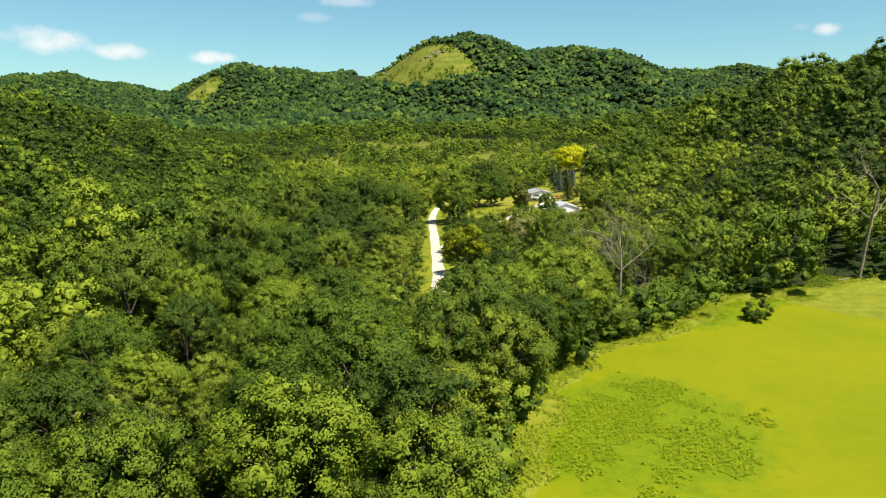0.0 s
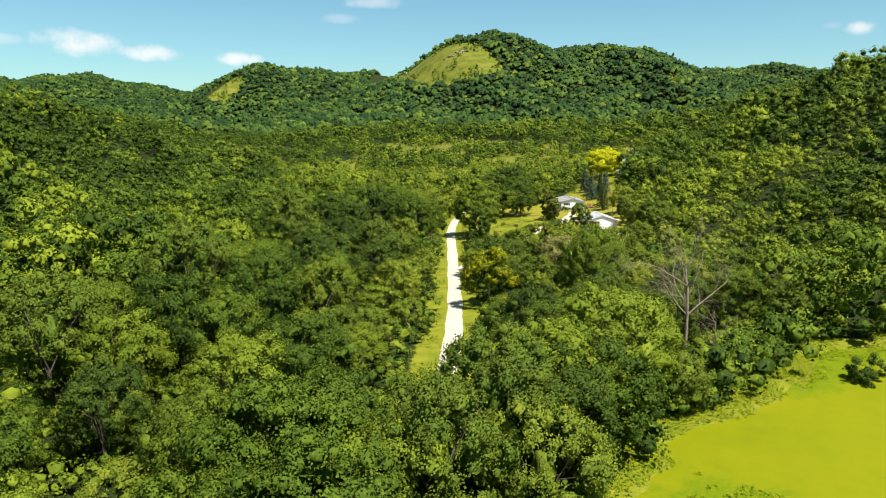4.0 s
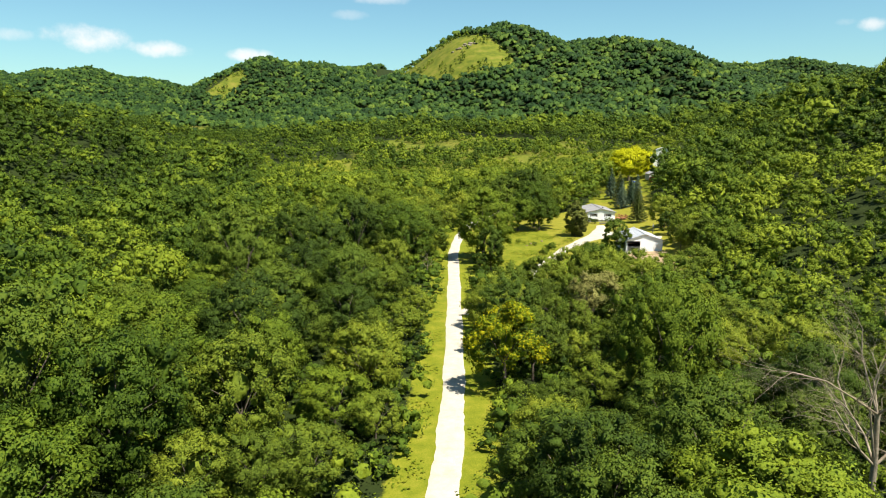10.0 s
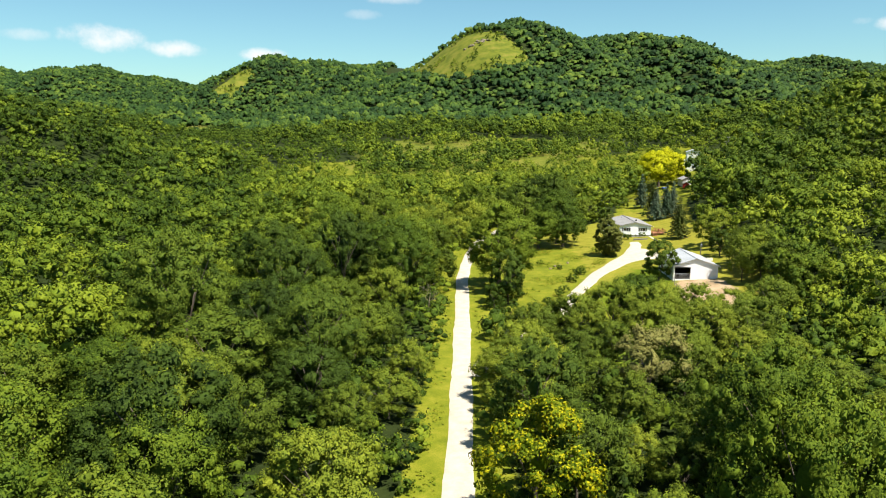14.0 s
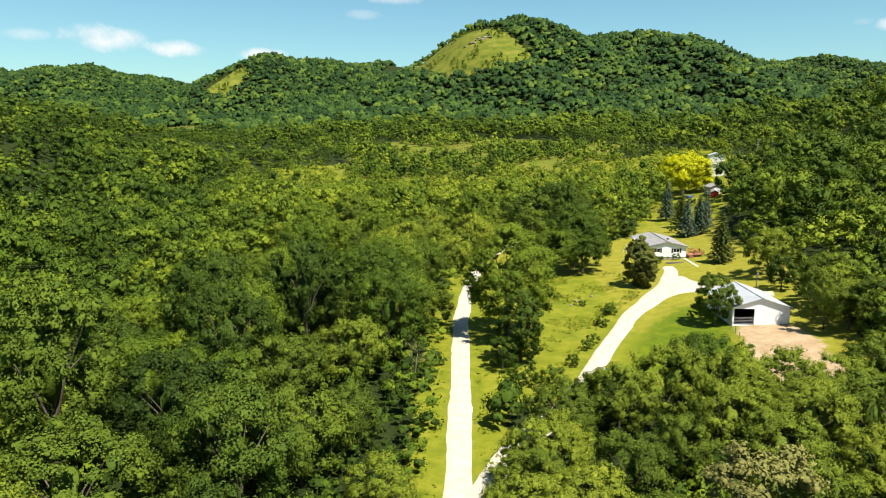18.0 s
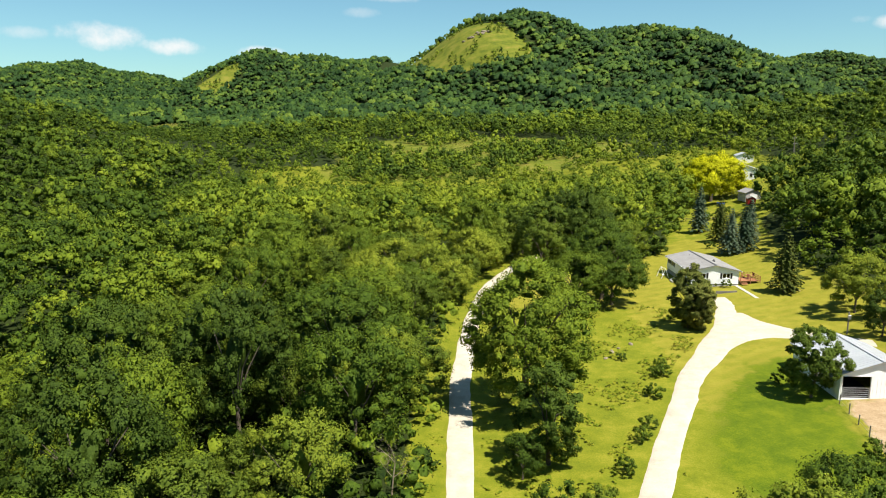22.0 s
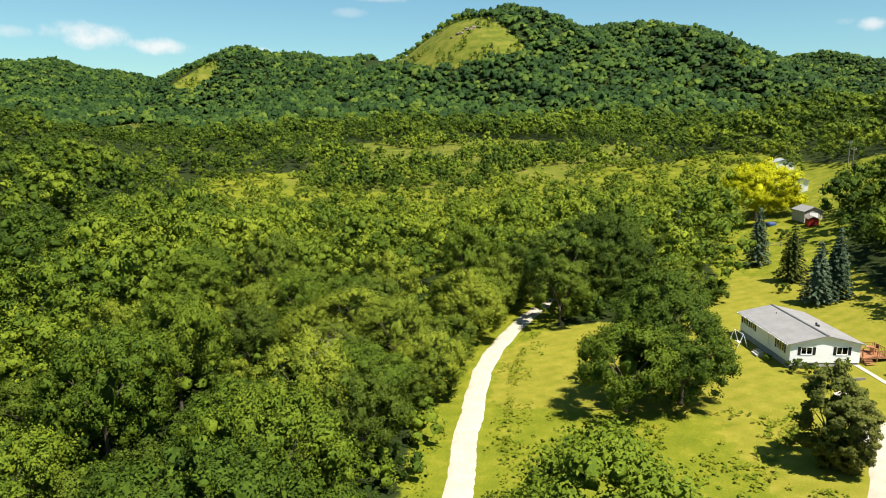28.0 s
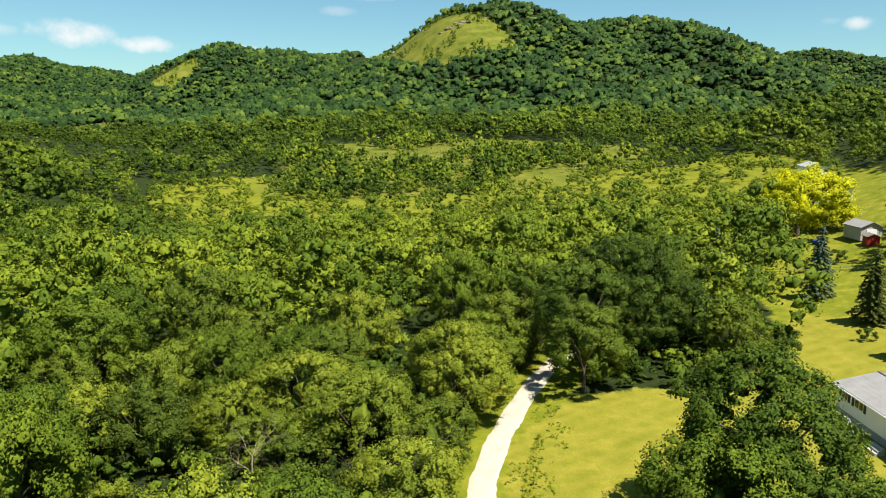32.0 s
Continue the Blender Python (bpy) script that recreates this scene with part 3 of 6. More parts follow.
def crown_mesh(rng, height, radius, bottom, lobes, puffs, leaves, size, top_heavy=0.0, core=0.62, soften=0.0):
    """A crown of boughs; each bough carries rounded puffs of leaf sprays round a leafy heart. Returns verts, triangles, quads and soft normals."""
    mid, half = (height + bottom) / 2, (height - bottom) / 2
    V, T, Q, N, n = [], [], [], [], 0
    if leaves > 30:
        # the shaded heart of the crown
        V.append(ICO2[0] * [radius * 0.20, radius * 0.20, half * 0.36] * rng.uniform(0.7, 1.1, (len(ICO2[0]), 1)) + [0, 0, mid])
        T.append(ICO2[1]), N.append(unit(ICO2[0] + 0.5 * rng.standard_normal(ICO2[0].shape)))
        n = len(V[0])
    for j in range(lobes):
        # boughs spread evenly over the crown's upper shell by the golden angle
        up = 1 - (j + 0.5) / lobes * (1.78 - top_heavy)
        ang = j * 2.39996 + rng.uniform(-0.5, 0.5)
        flat = math.sqrt(max(0.0, 1 - up * up))
        reach = rng.uniform(0.56, 0.82) if puffs > 1 else rng.uniform(0.48, 0.70)
        c = np.array([radius * flat * math.cos(ang) * reach, radius * flat * math.sin(ang) * reach, mid + half * up * rng.uniform(0.56, 0.86)])
        lr = radius * (rng.uniform(0.27, 0.41) * (14 / max(lobes, 9)) ** 0.2 if puffs > 1 else rng.uniform(0.34, 0.52))
        out = unit(np.array([c[0], c[1], (c[2] - mid) * 0.9 + radius * 0.15]))
        for i in range(puffs):
            d = unit(rng.standard_normal(3) + 1.1 * out + np.array([0, 0, 0.35]))
            r = lr * rng.uniform(0.42, 0.70) * (4 / max(puffs, 2)) ** 0.3
            p = c + d * lr * rng.uniform(0.45, 0.95)
            if puffs == 1:
                p, r = c, lr
            shape = np.array([r, r, min(r, 0.6 * half) * rng.uniform(0.7, 0.95)])
            cv = ICO1[0] * shape * core * rng.uniform(0.6, 1.2, (len(ICO1[0]), 1)) + p
            N.append(unit(ICO1[0] * (0.9 - soften * 0.6) + out * 0.4 + np.array([0, 0, 0.1 + soften]) + 0.35 * rng.standard_normal(ICO1[0].shape)))
            V.append(cv), T.append(ICO1[1] + n)
            n += len(cv)
            if not leaves:
                continue
            k = max(3, int(leaves * (r / ((0.19 if puffs > 1 else 0.43) * radius)) ** 1.6))
            e = unit(rng.standard_normal((k, 3)) + 0.55 * out + 0.35 * d + np.array([0, 0, 0.35]))
            q = p + e * shape * rng.uniform(0.62, 1.30, (k, 1))
            nrm = unit(e + np.array([0, 0, 0.35]) + 0.5 * rng.standard_normal((k, 3)))
            lv, lq = leaf_quads(rng, q, nrm, size)
            V.append(lv), Q.append(lq + n)
            N.append(np.repeat(unit(0.40 * nrm + 0.62 * e + 0.55 * out + np.array([0, 0, 0.02 + soften])), 4, 0))
            n += len(lv)
    return np.concatenate(V), np.concatenate(T or [np.zeros((0, 3), int)]), np.concatenate(Q or [np.zeros((0, 4), int)]), np.concatenate(N)


def tube(V, F, a, b, ra, rb, sides=6):
    """Adds a tapered limb from a to b to the lists."""
    a, b = np.asarray(a, float), np.asarray(b, float)
    d = unit(b - a)
    s = unit(np.cross(d, [0.31, 0.87, 0.21]))
    t = np.cross(d, s)
    n = sum(len(v) for v in V)
    ang = np.arange(sides) * 2 * np.pi / sides
    ring = np.cos(ang)[:, None] * s + np.sin(ang)[:, None] * t
    V.append(np.concatenate([a + ring * ra, b + ring * rb]))
    F += [(n + i, n + (i + 1) % sides, n + sides + (i + 1) % sides, n + sides + i) for i in range(sides)]


def trunk_mesh(rng, height, radius, bottom, girth, mat, name):
    V, F = [], []
    lean = rng.uniform(-0.3, 0.3, 2)
    fork = np.array([lean[0], lean[1], bottom + (height - bottom) * 0.25])
    tube(V, F, (0, 0, -0.4), (lean[0] * 0.3, lean[1] * 0.3, fork[2] * 0.45), girth * 1.35, girth, 8)
    tube(V, F, (lean[0] * 0.3, lean[1] * 0.3, fork[2] * 0.45), fork, girth, girth * 0.8, 8)
    for j in range(6):
        ang = j * 2.4 + rng.uniform(-0.4, 0.4)
        reach = radius * rng.uniform(0.45, 0.7)
        k = fork + np.array([math.cos(ang) * reach * 0.4, math.sin(ang) * reach * 0.4, (height - fork[2]) * rng.uniform(0.2, 0.35)])
        e = fork + np.array([math.cos(ang) * reach, math.sin(ang) * reach, (height - fork[2]) * rng.uniform(0.4, 0.75)])
        tube(V, F, fork * [1, 1, rng.uniform(0.75, 1)], k, girth * 0.5, girth * 0.33, 5)
        tube(V, F, k, e, girth * 0.33, girth * 0.1, 5)
    return mesh_from(name, np.concatenate(V), [F], mat, True)


def tree_meshes(seed, height, radius, bottom, lobes, leaves, size, mat, top_heavy=0.0, girth=None):
    rng = np.random.default_rng(seed)
    v, t, q, nv = crown_mesh(rng, height, radius, bottom, lobes, 5, leaves * 3.6, size * 0.60, top_heavy)
    crown = mesh_from("crown", v, [t, q], mat, True, nv)
    return trunk_mesh(rng, height, radius, bottom, girth or height * 0.018, M_BARK, "trunk"), crown


def spruce_meshes(seed, height, radius, mat):
    """A spruce: whorls of drooping boughs, shorter towards the tip."""
    rng = np.random.default_rng(seed)
    V, F = [], []
    tube(V, F, (0, 0, -0.4), (0, 0, height * 0.97), height * 0.018, 0.02, 7)
    tiers = int(height * 1.8)
    P, N = [], []
    for i in range(tiers):
        f = i / tiers
        z = height * (0.10 + 0.88 * f)
        r = radius * (1 - f) ** 0.85 * rng.uniform(0.85, 1.12) + 0.15
        boughs = 9 if f < 0.7 else 6
        for b in range(boughs):
            a = b * 2 * np.pi / boughs + i * 0.37 + rng.uniform(-0.2, 0.2)
            rr = r * rng.uniform(0.8, 1.1)
            tube(V, F, (0, 0, z), (math.cos(a) * rr * 0.9, math.sin(a) * rr * 0.9, z - rr * 0.22), 0.035, 0.01, 3)
            m = max(6, int(rr * 14))
            s = np.sqrt(rng.uniform(0.05, 1, m))
            side = rng.uniform(-0.22, 0.22, m) * rr * (1.15 - s)
            P.append(np.stack([np.cos(a) * rr * s - np.sin(a) * side, np.sin(a) * rr * s + np.cos(a) * side, z - 0.24 * rr * s ** 1.5 + rng.uniform(-0.1, 0.1, m)], 1))
            N.append(unit(np.stack([np.full(m, math.cos(a) * 0.4), np.full(m, math.sin(a) * 0.4), np.ones(m)], 1) + 0.4 * rng.standard_normal((m, 3))))
    lv, lq = leaf_quads(rng, np.concatenate(P), np.concatenate(N), 0.40)
    heart = ICO2[0] * [radius * 0.42, radius * 0.42, height * 0.40] + [0, 0, height * 0.44]
    taper = np.clip(1.25 - heart[:, 2:3] / height, 0.15, 1.0)
    heart[:, :2] *= taper
    crown = mesh_from("crown", np.concatenate([heart, lv]), [ICO2[1], lq + len(heart)], mat, True, np.concatenate([unit(ICO2[0] + [0, 0, 0.4]), np.repeat(np.concatenate(N), 4, 0)]))
    return mesh_from("trunk", np.concatenate(V), [F], M_BARK, True), crown


def plant(name, meshes, x, y, label, category="tree", group="", scale=1.0, turn=0.0, tall=1.0):
    """A tree on the ground at a point of the plan: trunk and crown under an empty."""
    ob = thing(name, place(x, y, turn), label, category, group)
    ob.scale = (scale, scale, scale * tall)
    for key, me in zip(("trunk", "crown"), meshes):
        new(key, me).parent = ob
    return ob


# kinds of broad-leaved tree that stand along the lane
KINDS = [
    ("oak_tree", "broad green oak in full summer leaf", M_LEAF, [(11.5, 6.2, 0.8, 32, 26, 0.37), (10.0, 5.6, 0.6, 28, 25, 0.36), (13.2, 6.6, 1.0, 34, 27, 0.38)]),
    ("box_elder_tree", "light green box elder in full leaf", M_BRIGHTLEAF, [(9.2, 5.2, 0.3, 27, 24, 0.33), (7.8, 4.5, 0.2, 24, 23, 0.32)]),
    ("walnut_tree", "dark green walnut with dense foliage", M_DARKLEAF, [(12.6, 5.8, 0.6, 32, 26, 0.37), (14.4, 6.2, 0.8, 34, 26, 0.38)]),
    ("young_elm_tree", "young green elm at the wood's edge", M_BRIGHTLEAF, [(6.4, 3.5, 0.1, 20, 16, 0.32), (5.2, 3.0, 0.0, 18, 15, 0.31)]),
]
WOODS = []
for s, (name, label, mat, sizes) in enumerate(KINDS):
    WOODS.append([tree_meshes(100 + 10 * s + j, h, r, b, lo, le, sz, mat, 0.12) for j, (h, r, b, lo, le, sz) in enumerate(sizes)])


def jittered(x0, x1, y0, y1, step, seed):
    rng = np.random.default_rng(seed)
    gx, gy = np.arange(x0, x1, step), np.arange(y0, y1, step)
    x, y = np.meshgrid(gx, gy)
    x = x + 0.5 * step * (np.arange(len(gy)) % 2)[:, None]
    x, y = x.ravel(), y.ravel()
    return x + rng.uniform(-0.38, 0.38, len(x)) * step, y + rng.uniform(-0.38, 0.38, len(x)) * step


def wooded(x, y, margin=0.0):
    """Where trees grow: off the lanes, the yard, the pond and the open slopes."""
    ok = way_distance(x, y, LANE) > margin + np.where(y < 118, 2.0, np.where((x < 0) & (y > 130) & (y < 165), 8.4, np.where((x < 0) & (y > 180), 6.7, 7.2)))
    ok &= way_distance(x, y, DRIVE) > np.where(y < 257, 3.2, 5.6) + margin
    ok &= ~inside(x, y, YARD) & ~inside(x, y, MEADOW) & ~inside(x, y, FAR_MEADOW) & ~inside(x, y, GLADE)
    ok &= pond_depth(x, y) < -4.0 - margin
    ok &= crag(x, y) < 0.35 * (blotch(x, y, 0.09, 12) - 0.62)
    return ok


def near_range(x, y):
    """How near the way passes, for the choice of detail."""
    return np.maximum.reduce([np.full(np.shape(x), 55.0), 1.86 * np.abs(x), y - 285])


def canopy(x, y):
    """Height of the wood's canopy as a share of a grown tree."""
    k = 0.90 + 0.16 * np.sin(x * 0.031 + 0.8) * np.sin(y * 0.027) + 0.12 * np.sin(x * 0.083 + 2) * np.sin(y * 0.071 + 1)
    k = k * (1 + 0.28 * smooth(5, 25, x) * smooth(185, 160, y))
    k = k * (1 - 0.16 * smooth(238, 256, y) * smooth(4, 20, x) * smooth(74, 62, x) * smooth(300, 270, y))
    k = k * (1 - 0.22 * smooth(30, 38, x) * smooth(72, 62, x) * smooth(240, 252, y) * smooth(290, 270, y))
    k = k * (1 - 0.18 * smooth(188, 208, y) * smooth(4, 12, x) * smooth(120, 90, x) * smooth(300, 280, y))
    k = k * (1 - 0.50 * np.exp(-((x + 300) / 120) ** 2 - ((y - 800) / 110) ** 2))
    k = k * (1 - 0.45 * np.exp(-((x + 218) / 60) ** 2 - ((y - 640) / 90) ** 2))
    k = k * (1 - 0.40 * smooth(455, 520, y) * smooth(170, 110, np.abs(x)) * smooth(800, 740, y))
    k = k * (1 + 0.20 * smooth(66, 74, x) * smooth(125, 105, x) * smooth(300, 320, y) * smooth(420, 400, y))
    return k * (1 + 0.22 * smooth(4, 16, x) * smooth(392, 400, y) * smooth(480, 450, y) * smooth(66, 56, x))


def blotch(x, y, s, seed):
    """A slow random field between 0 and 1 over the plan."""
    r = np.random.default_rng(seed).uniform(0, 6.28, 6)
    f = np.sin(x * s + r[0]) * np.sin(y * s * 0.9 + r[1]) + 0.6 * np.sin(x * s * 2.3 + y * s * 0.7 + r[2]) * np.sin(y * s * 2.1 + r[3]) + 0.4 * np.sin(x * s * 4.7 + r[4]) * np.sin(y * s * 5.1 + r[5])
    return 0.5 + 0.25 * f


# the trees that stand out of the wood: kind, place in metres, height of the top, half width
WEST_WOOD = [(0, -28.9, 123.5, 15.0, 6.5), (1, -22.5, 135.5, 11.0, 5.5), (0, -39.6, 134.0, 14.5, 6.5), (0, -23.0, 96.0, 11.0, 6.0), (0, -12.5, 75.0, 12.0, 5.0),
             (2, -25.3, 223.5, 17.0, 5.5), (2, -38.5, 222.5, 15.2, 6.0), (0, -30.4, 213.0, 12.5, 5.5), (2, -29.6, 190.0, 11.5, 5.5), (2, -30.5, 175.0, 11.0, 6.0),
             (2, -18.0, 170.0, 9.0, 4.6), (1, -16.1, 212.0, 8.5, 4.5), (1, -33.0, 303.0, 9.0, 5.0), (0, -34.9, 275.0, 13.2, 5.5), (0, -46.0, 306.0, 12.0, 6.0),
             (0, -36.5, 262.5, 13.5, 6.0), (1, -22.5, 266.0, 7.0, 4.5), (1, -21.3, 290.0, 6.0, 4.0)]
EAST_WOOD = [(2, 5.2, 90.0, 11.0, 5.0), (2, -0.5, 83.0, 8.5, 4.0), (1, 26.3, 104.0, 7.0, 3.4), (2, 9.1, 122.5, 9.5, 5.0), (0, 23.7, 144.5, 15.0, 5.5),
             (0, 25.1, 155.5, 14.5, 5.5), (2, 21.6, 323.0, 16.0, 5.0), (0, -3.8, 333.0, 13.0, 5.0),
             (1, 14.5, 200.0, 7.5, 4.0), (1, 20.5, 203.0, 8.6, 4.2), (1, 27.0, 202.0, 8.6, 4.4), (1, 33.5, 204.0, 7.6, 4.2), (1, 40.0, 206.0, 6.4, 4.0),
             (1, 24.0, 194.5, 8.0, 4.5), (1, 31.5, 195.0, 8.2, 4.5), (1, 38.5, 197.0, 8.0, 4.5), (1, 47.0, 211.0, 6.6, 3.8), (1, 49.5, 231.0, 8.8, 3.4)]


def plant_tall():
    for i, (kind, x, y, top, r) in enumerate(WEST_WOOD + EAST_WOOD):
        name, label, _, sizes = KINDS[kind]
        h, w = sizes[i % len(sizes)][:2]
        plant(name, WOODS[kind][i % len(sizes)], x / U, y / U, label, "tree", "trees along the lane: " + name.replace("_", " ") + "s", r / w, 67 * i, top / h / (r / w))


def plant_near():
    x, y = jittered(-68, 68, 52, 412, 10.8, 5)
    ok = wooded(x, y) & (near_range(x, y) < 118) & (np.hypot(x - 39, y - 143) > 9.5) & (np.hypot(x - 34, y - 134) > 8) & (np.hypot(x - 25.6, y - 222.5) > 6) & (np.hypot(x - 6.7, y - 188) > 5)
    for _, tx, ty, _, r in WEST_WOOD + EAST_WOOD:
        ok &= np.hypot(U * x - tx, U * y - ty) > 0.95 * r
    x, y = x[ok], y[ok]
    rng = np.random.default_rng(7)
    edge = np.minimum(way_distance(x, y, LANE), 40)
    for i in range(len(x)):
        k = float(canopy(x[i], y[i]))
        u = rng.uniform()
        # what grows where: pale young growth along the lane, dark walnuts by the pond; one stand of them stands in for
        # deep shade
        if edge[i] < 10:
            share = (0.15, 0.40, 0.05)
        elif x[i] > 0:
            share = (0.35, 0.12, 0.48) if y[i] < 152 else ((0.28, 0.56, 0.10) if y[i] < 195 else (0.06, 0.74, 0.05))
        elif y[i] < 140:
            share = (0.68, 0.22, 0.06)
        elif x[i] > -30 or y[i] > 300:
            share = (0.22, 0.68, 0.04)
        elif 148 < y[i] < 300:
            # more dark-leaved trees here, their colour giving the wood's deep shade
            share = (0.36, 0.12, 0.48)
        else:
            share = (0.42, 0.32, 0.14)
        kind = 0 if u < share[0] else (1 if u < share[0] + share[1] else (2 if u < sum(share) else 3))
        name, label, _, sizes = KINDS[kind]
        meshes = WOODS[kind][rng.integers(len(sizes))]
        plant(name, meshes, x[i], y[i], label, "tree", "trees along the lane: " + name.replace("_", " ") + "s", k * rng.uniform(0.72, 1.22), rng.uniform(0, 360), rng.uniform(0.85, 1.22))


def scatter(name, x, y, variants, label, seed, size, tone_shift=0.0, mat=M_LEAF_WOOD, vary=0.36, tallest=1.35):
    """The wood farther off, as one mesh: crowns with a tone for each tree."""
    rng = np.random.default_rng(seed)
    pick = rng.integers(len(variants), size=len(x))
    V, T, Q, A, N, n = [], [], [], [], [], 0
    z = ground(x, y)
    for j, (v, t, q, nv) in enumerate(variants):
        idx = np.where(pick == j)[0]
        if not len(idx):
            continue
        k = len(idx)
        a = rng.uniform(0, 2 * np.pi, k)
        s = size(x[idx], y[idx]) * rng.uniform(1 - vary, 1 + vary, k)
        tall = s * rng.uniform(0.85, tallest, k)
        ca, sa = (np.cos(a) * s)[:, None], (np.sin(a) * s)[:, None]
        w = np.stack([v[None, :, 0] * ca - v[None, :, 1] * sa + U * x[idx, None], v[None, :, 0] * sa + v[None, :, 1] * ca + U * y[idx, None],
                      v[None, :, 2] * tall[:, None] + U * z[idx, None]], 2)
        c1, s1 = np.cos(a)[:, None], np.sin(a)[:, None]
        N.append(np.stack([nv[None, :, 0] * c1 - nv[None, :, 1] * s1, nv[None, :, 0] * s1 + nv[None, :, 1] * c1, nv[None, :, 2] + 0 * c1], 2).reshape(-1, 3))
        base = n + np.arange(k)[:, None, None] * len(v)
        V.append(w.reshape(-1, 3))
        T.append((t[None] + base).reshape(-1, 3)), Q.append((q[None] + base).reshape(-1, 4))
        tone = np.clip(rng.beta(1.1, 1.6, k) + (tone_shift(x[idx], y[idx]) if callable(tone_shift) else tone_shift) + 0.5 * (blotch(x[idx], y[idx], 0.024, 9) - 0.5), 0, 1)
        A.append(np.repeat(tone, len(v)))
        n += k * len(v)
    T, Q = np.concatenate(T), np.concatenate(Q)
    me = mesh_from(name, np.concatenate(V), [T, Q], mat, True, np.concatenate(N), tone=np.concatenate(A))
    return tagged(new(name, me), label, "woodland", kind="stuff")


def far_crown(seed, height, radius, leaves, size):
    """A light crown for the distant wood: a few lumpy boughs with ragged sprays."""
    return crown_mesh(np.random.default_rng(seed), height, radius, -0.5, 6, 1, leaves, size, 0.6, 1.0, 0.35)


def plant_woods():
    mid = [crown_mesh(np.random.default_rng(300 + j), h, r, 0.0, 13, 3, 19, 0.42, 0.3, 0.60) for j, (h, r) in enumerate([(10.5, 5.8), (8.6, 5.2), (12.4, 6.2), (7.4, 4.6), (11.2, 6.6)])]
    x, y = jittered(-190, 190, 60, 640, 10.0, 11)
    d = near_range(x, y)
    ok = (wooded(x, y) | (inside(x, y, MEADOW) & (blotch(x, y, 0.11, 14) > 0.36 + 0.0020 * (y - 600)) & (y < 740))) & (d >= 118) & (d < 250) & (np.abs(x) < 0.72 * (y + 40) + 20)
    xs, ys = jittered(-150, 150, 440, 600, 11.8, 16)
    more = wooded(xs, ys)
    x, y, ok = np.concatenate([x, xs]), np.concatenate([y, ys]), np.concatenate([ok, more])
    scatter("woodland", x[ok], y[ok], mid, "dense green summer woodland on the valley floor", 21, canopy, lambda a, b: -0.12 + 0.20 * smooth(150, 70, np.abs(a)) + 0.06 * smooth(430, 520, b) - 0.10 * smooth(-40, -80, a) + 0.06 * smooth(40, 60, a) * smooth(440, 400, b), vary=0.30, tallest=1.2)
    half = [crown_mesh(np.random.default_rng(350 + j), h, r, -0.3, 9, 2, 11, 0.62, 0.4, 0.72, 0.0) for j, (h, r) in enumerate([(10.5, 6.0), (9.0, 5.4), (12.0, 6.4), (8.0, 5.0)])]
    # the wood goes on beside and behind the start of the way
    x, y = jittered(-250, 250, -120, 360, 12.0, 18)
    d = near_range(x, y)
    taken = ((np.abs(x) < 64) & (y > 52) & (d < 118)) | ((d >= 118) & (d < 250) & (y > 60) & (np.abs(x) < 0.72 * (y + 40) + 20)) | ((d >= 250) & (y > 140) & (np.abs(x) < 0.72 * y + 40))
    ok = wooded(x, y, 4.0) & ~taken & (pond_depth(x, y) < -6) & (np.hypot(x, y) > 22)
    scatter("woodland", x[ok], y[ok], half, "green woodland round the pond", 26, canopy, -0.05, M_HILL)
    far = [far_crown(400 + j, h, r, 4, 1.2) for j, (h, r) in enumerate([(7.8, 6.2), (7.0, 5.8), (8.8, 6.6), (6.4, 5.4)])]
    x, y = jittered(-620, 620, 140, 900, 10.2, 12)
    d = near_range(x, y)
    ok = wooded(x, y) & (d >= 250) & (np.abs(x) < 0.72 * y + 40) & ~((np.abs(x) < 150) & (y > 440) & (y < 600))
    nearer = ok & (d < 620)
    scatter("woodland", x[nearer], y[nearer], half, "green woodland on the slopes beside the valley", 22, canopy, lambda a, b: -0.20 - 0.10 * smooth(-150, -250, a), M_LEAF_WOOD, 0.3, 1.2)
    ok &= ~nearer
    scatter("woodland", x[ok], y[ok], far, "green woodland at the foot of the hills", 24, canopy, -0.06, M_HILL)
    x, y = jittered(-1500, 1500, 900, 2330, 12.8, 13)
    crest = np.where(x > 520, 2264, np.where(x > -215, 1404, np.where(x > -700, 1765, 2001)))
    vis = (np.abs(x) < 0.74 * y) & (y < crest + 50)
    ok = wooded(x, y) & vis
    scatter("hill_forest", x[ok], y[ok], far, "dark green forest covering the steep hills", 23, lambda a, b: 1.05 + 0 * a, -0.08, M_HILL, 0.25, 1.25)
    low = [crown_mesh(np.random.default_rng(800 + j), h, r, -0.2, 5, 1, 22, 0.24, 0.2, 0.72) for j, (h, r) in enumerate([(2.2, 1.7), (1.7, 1.5), (2.8, 1.8)])]
    x, y = jittered(-84, 80, 50, 410, 4.1, 15)
    ok = wooded(x, y, -2.2) & (near_range(x, y) < 156)
    xs, ys = jittered(2, 130, 60, 192, 3.4, 17)
    dp = pond_depth(xs, ys)
    shore = (dp < -3.5) & (dp > -14) & (way_distance(xs, ys, LANE) > 5)
    x, y, ok = np.concatenate([x, xs]), np.concatenate([y, ys]), np.concatenate([ok, shore])
    # the lowered tone paints the gaps' shade into these leaves
    scatter("undergrowth", x[ok], y[ok], low, "low leafy undergrowth darkened for the shade beneath the trees", 25, lambda a, b: 1.15 + 0.55 * smooth(-16, -10, pond_depth(a, b)) + 0.3 * smooth(50, 66, np.abs(a)), -0.22)


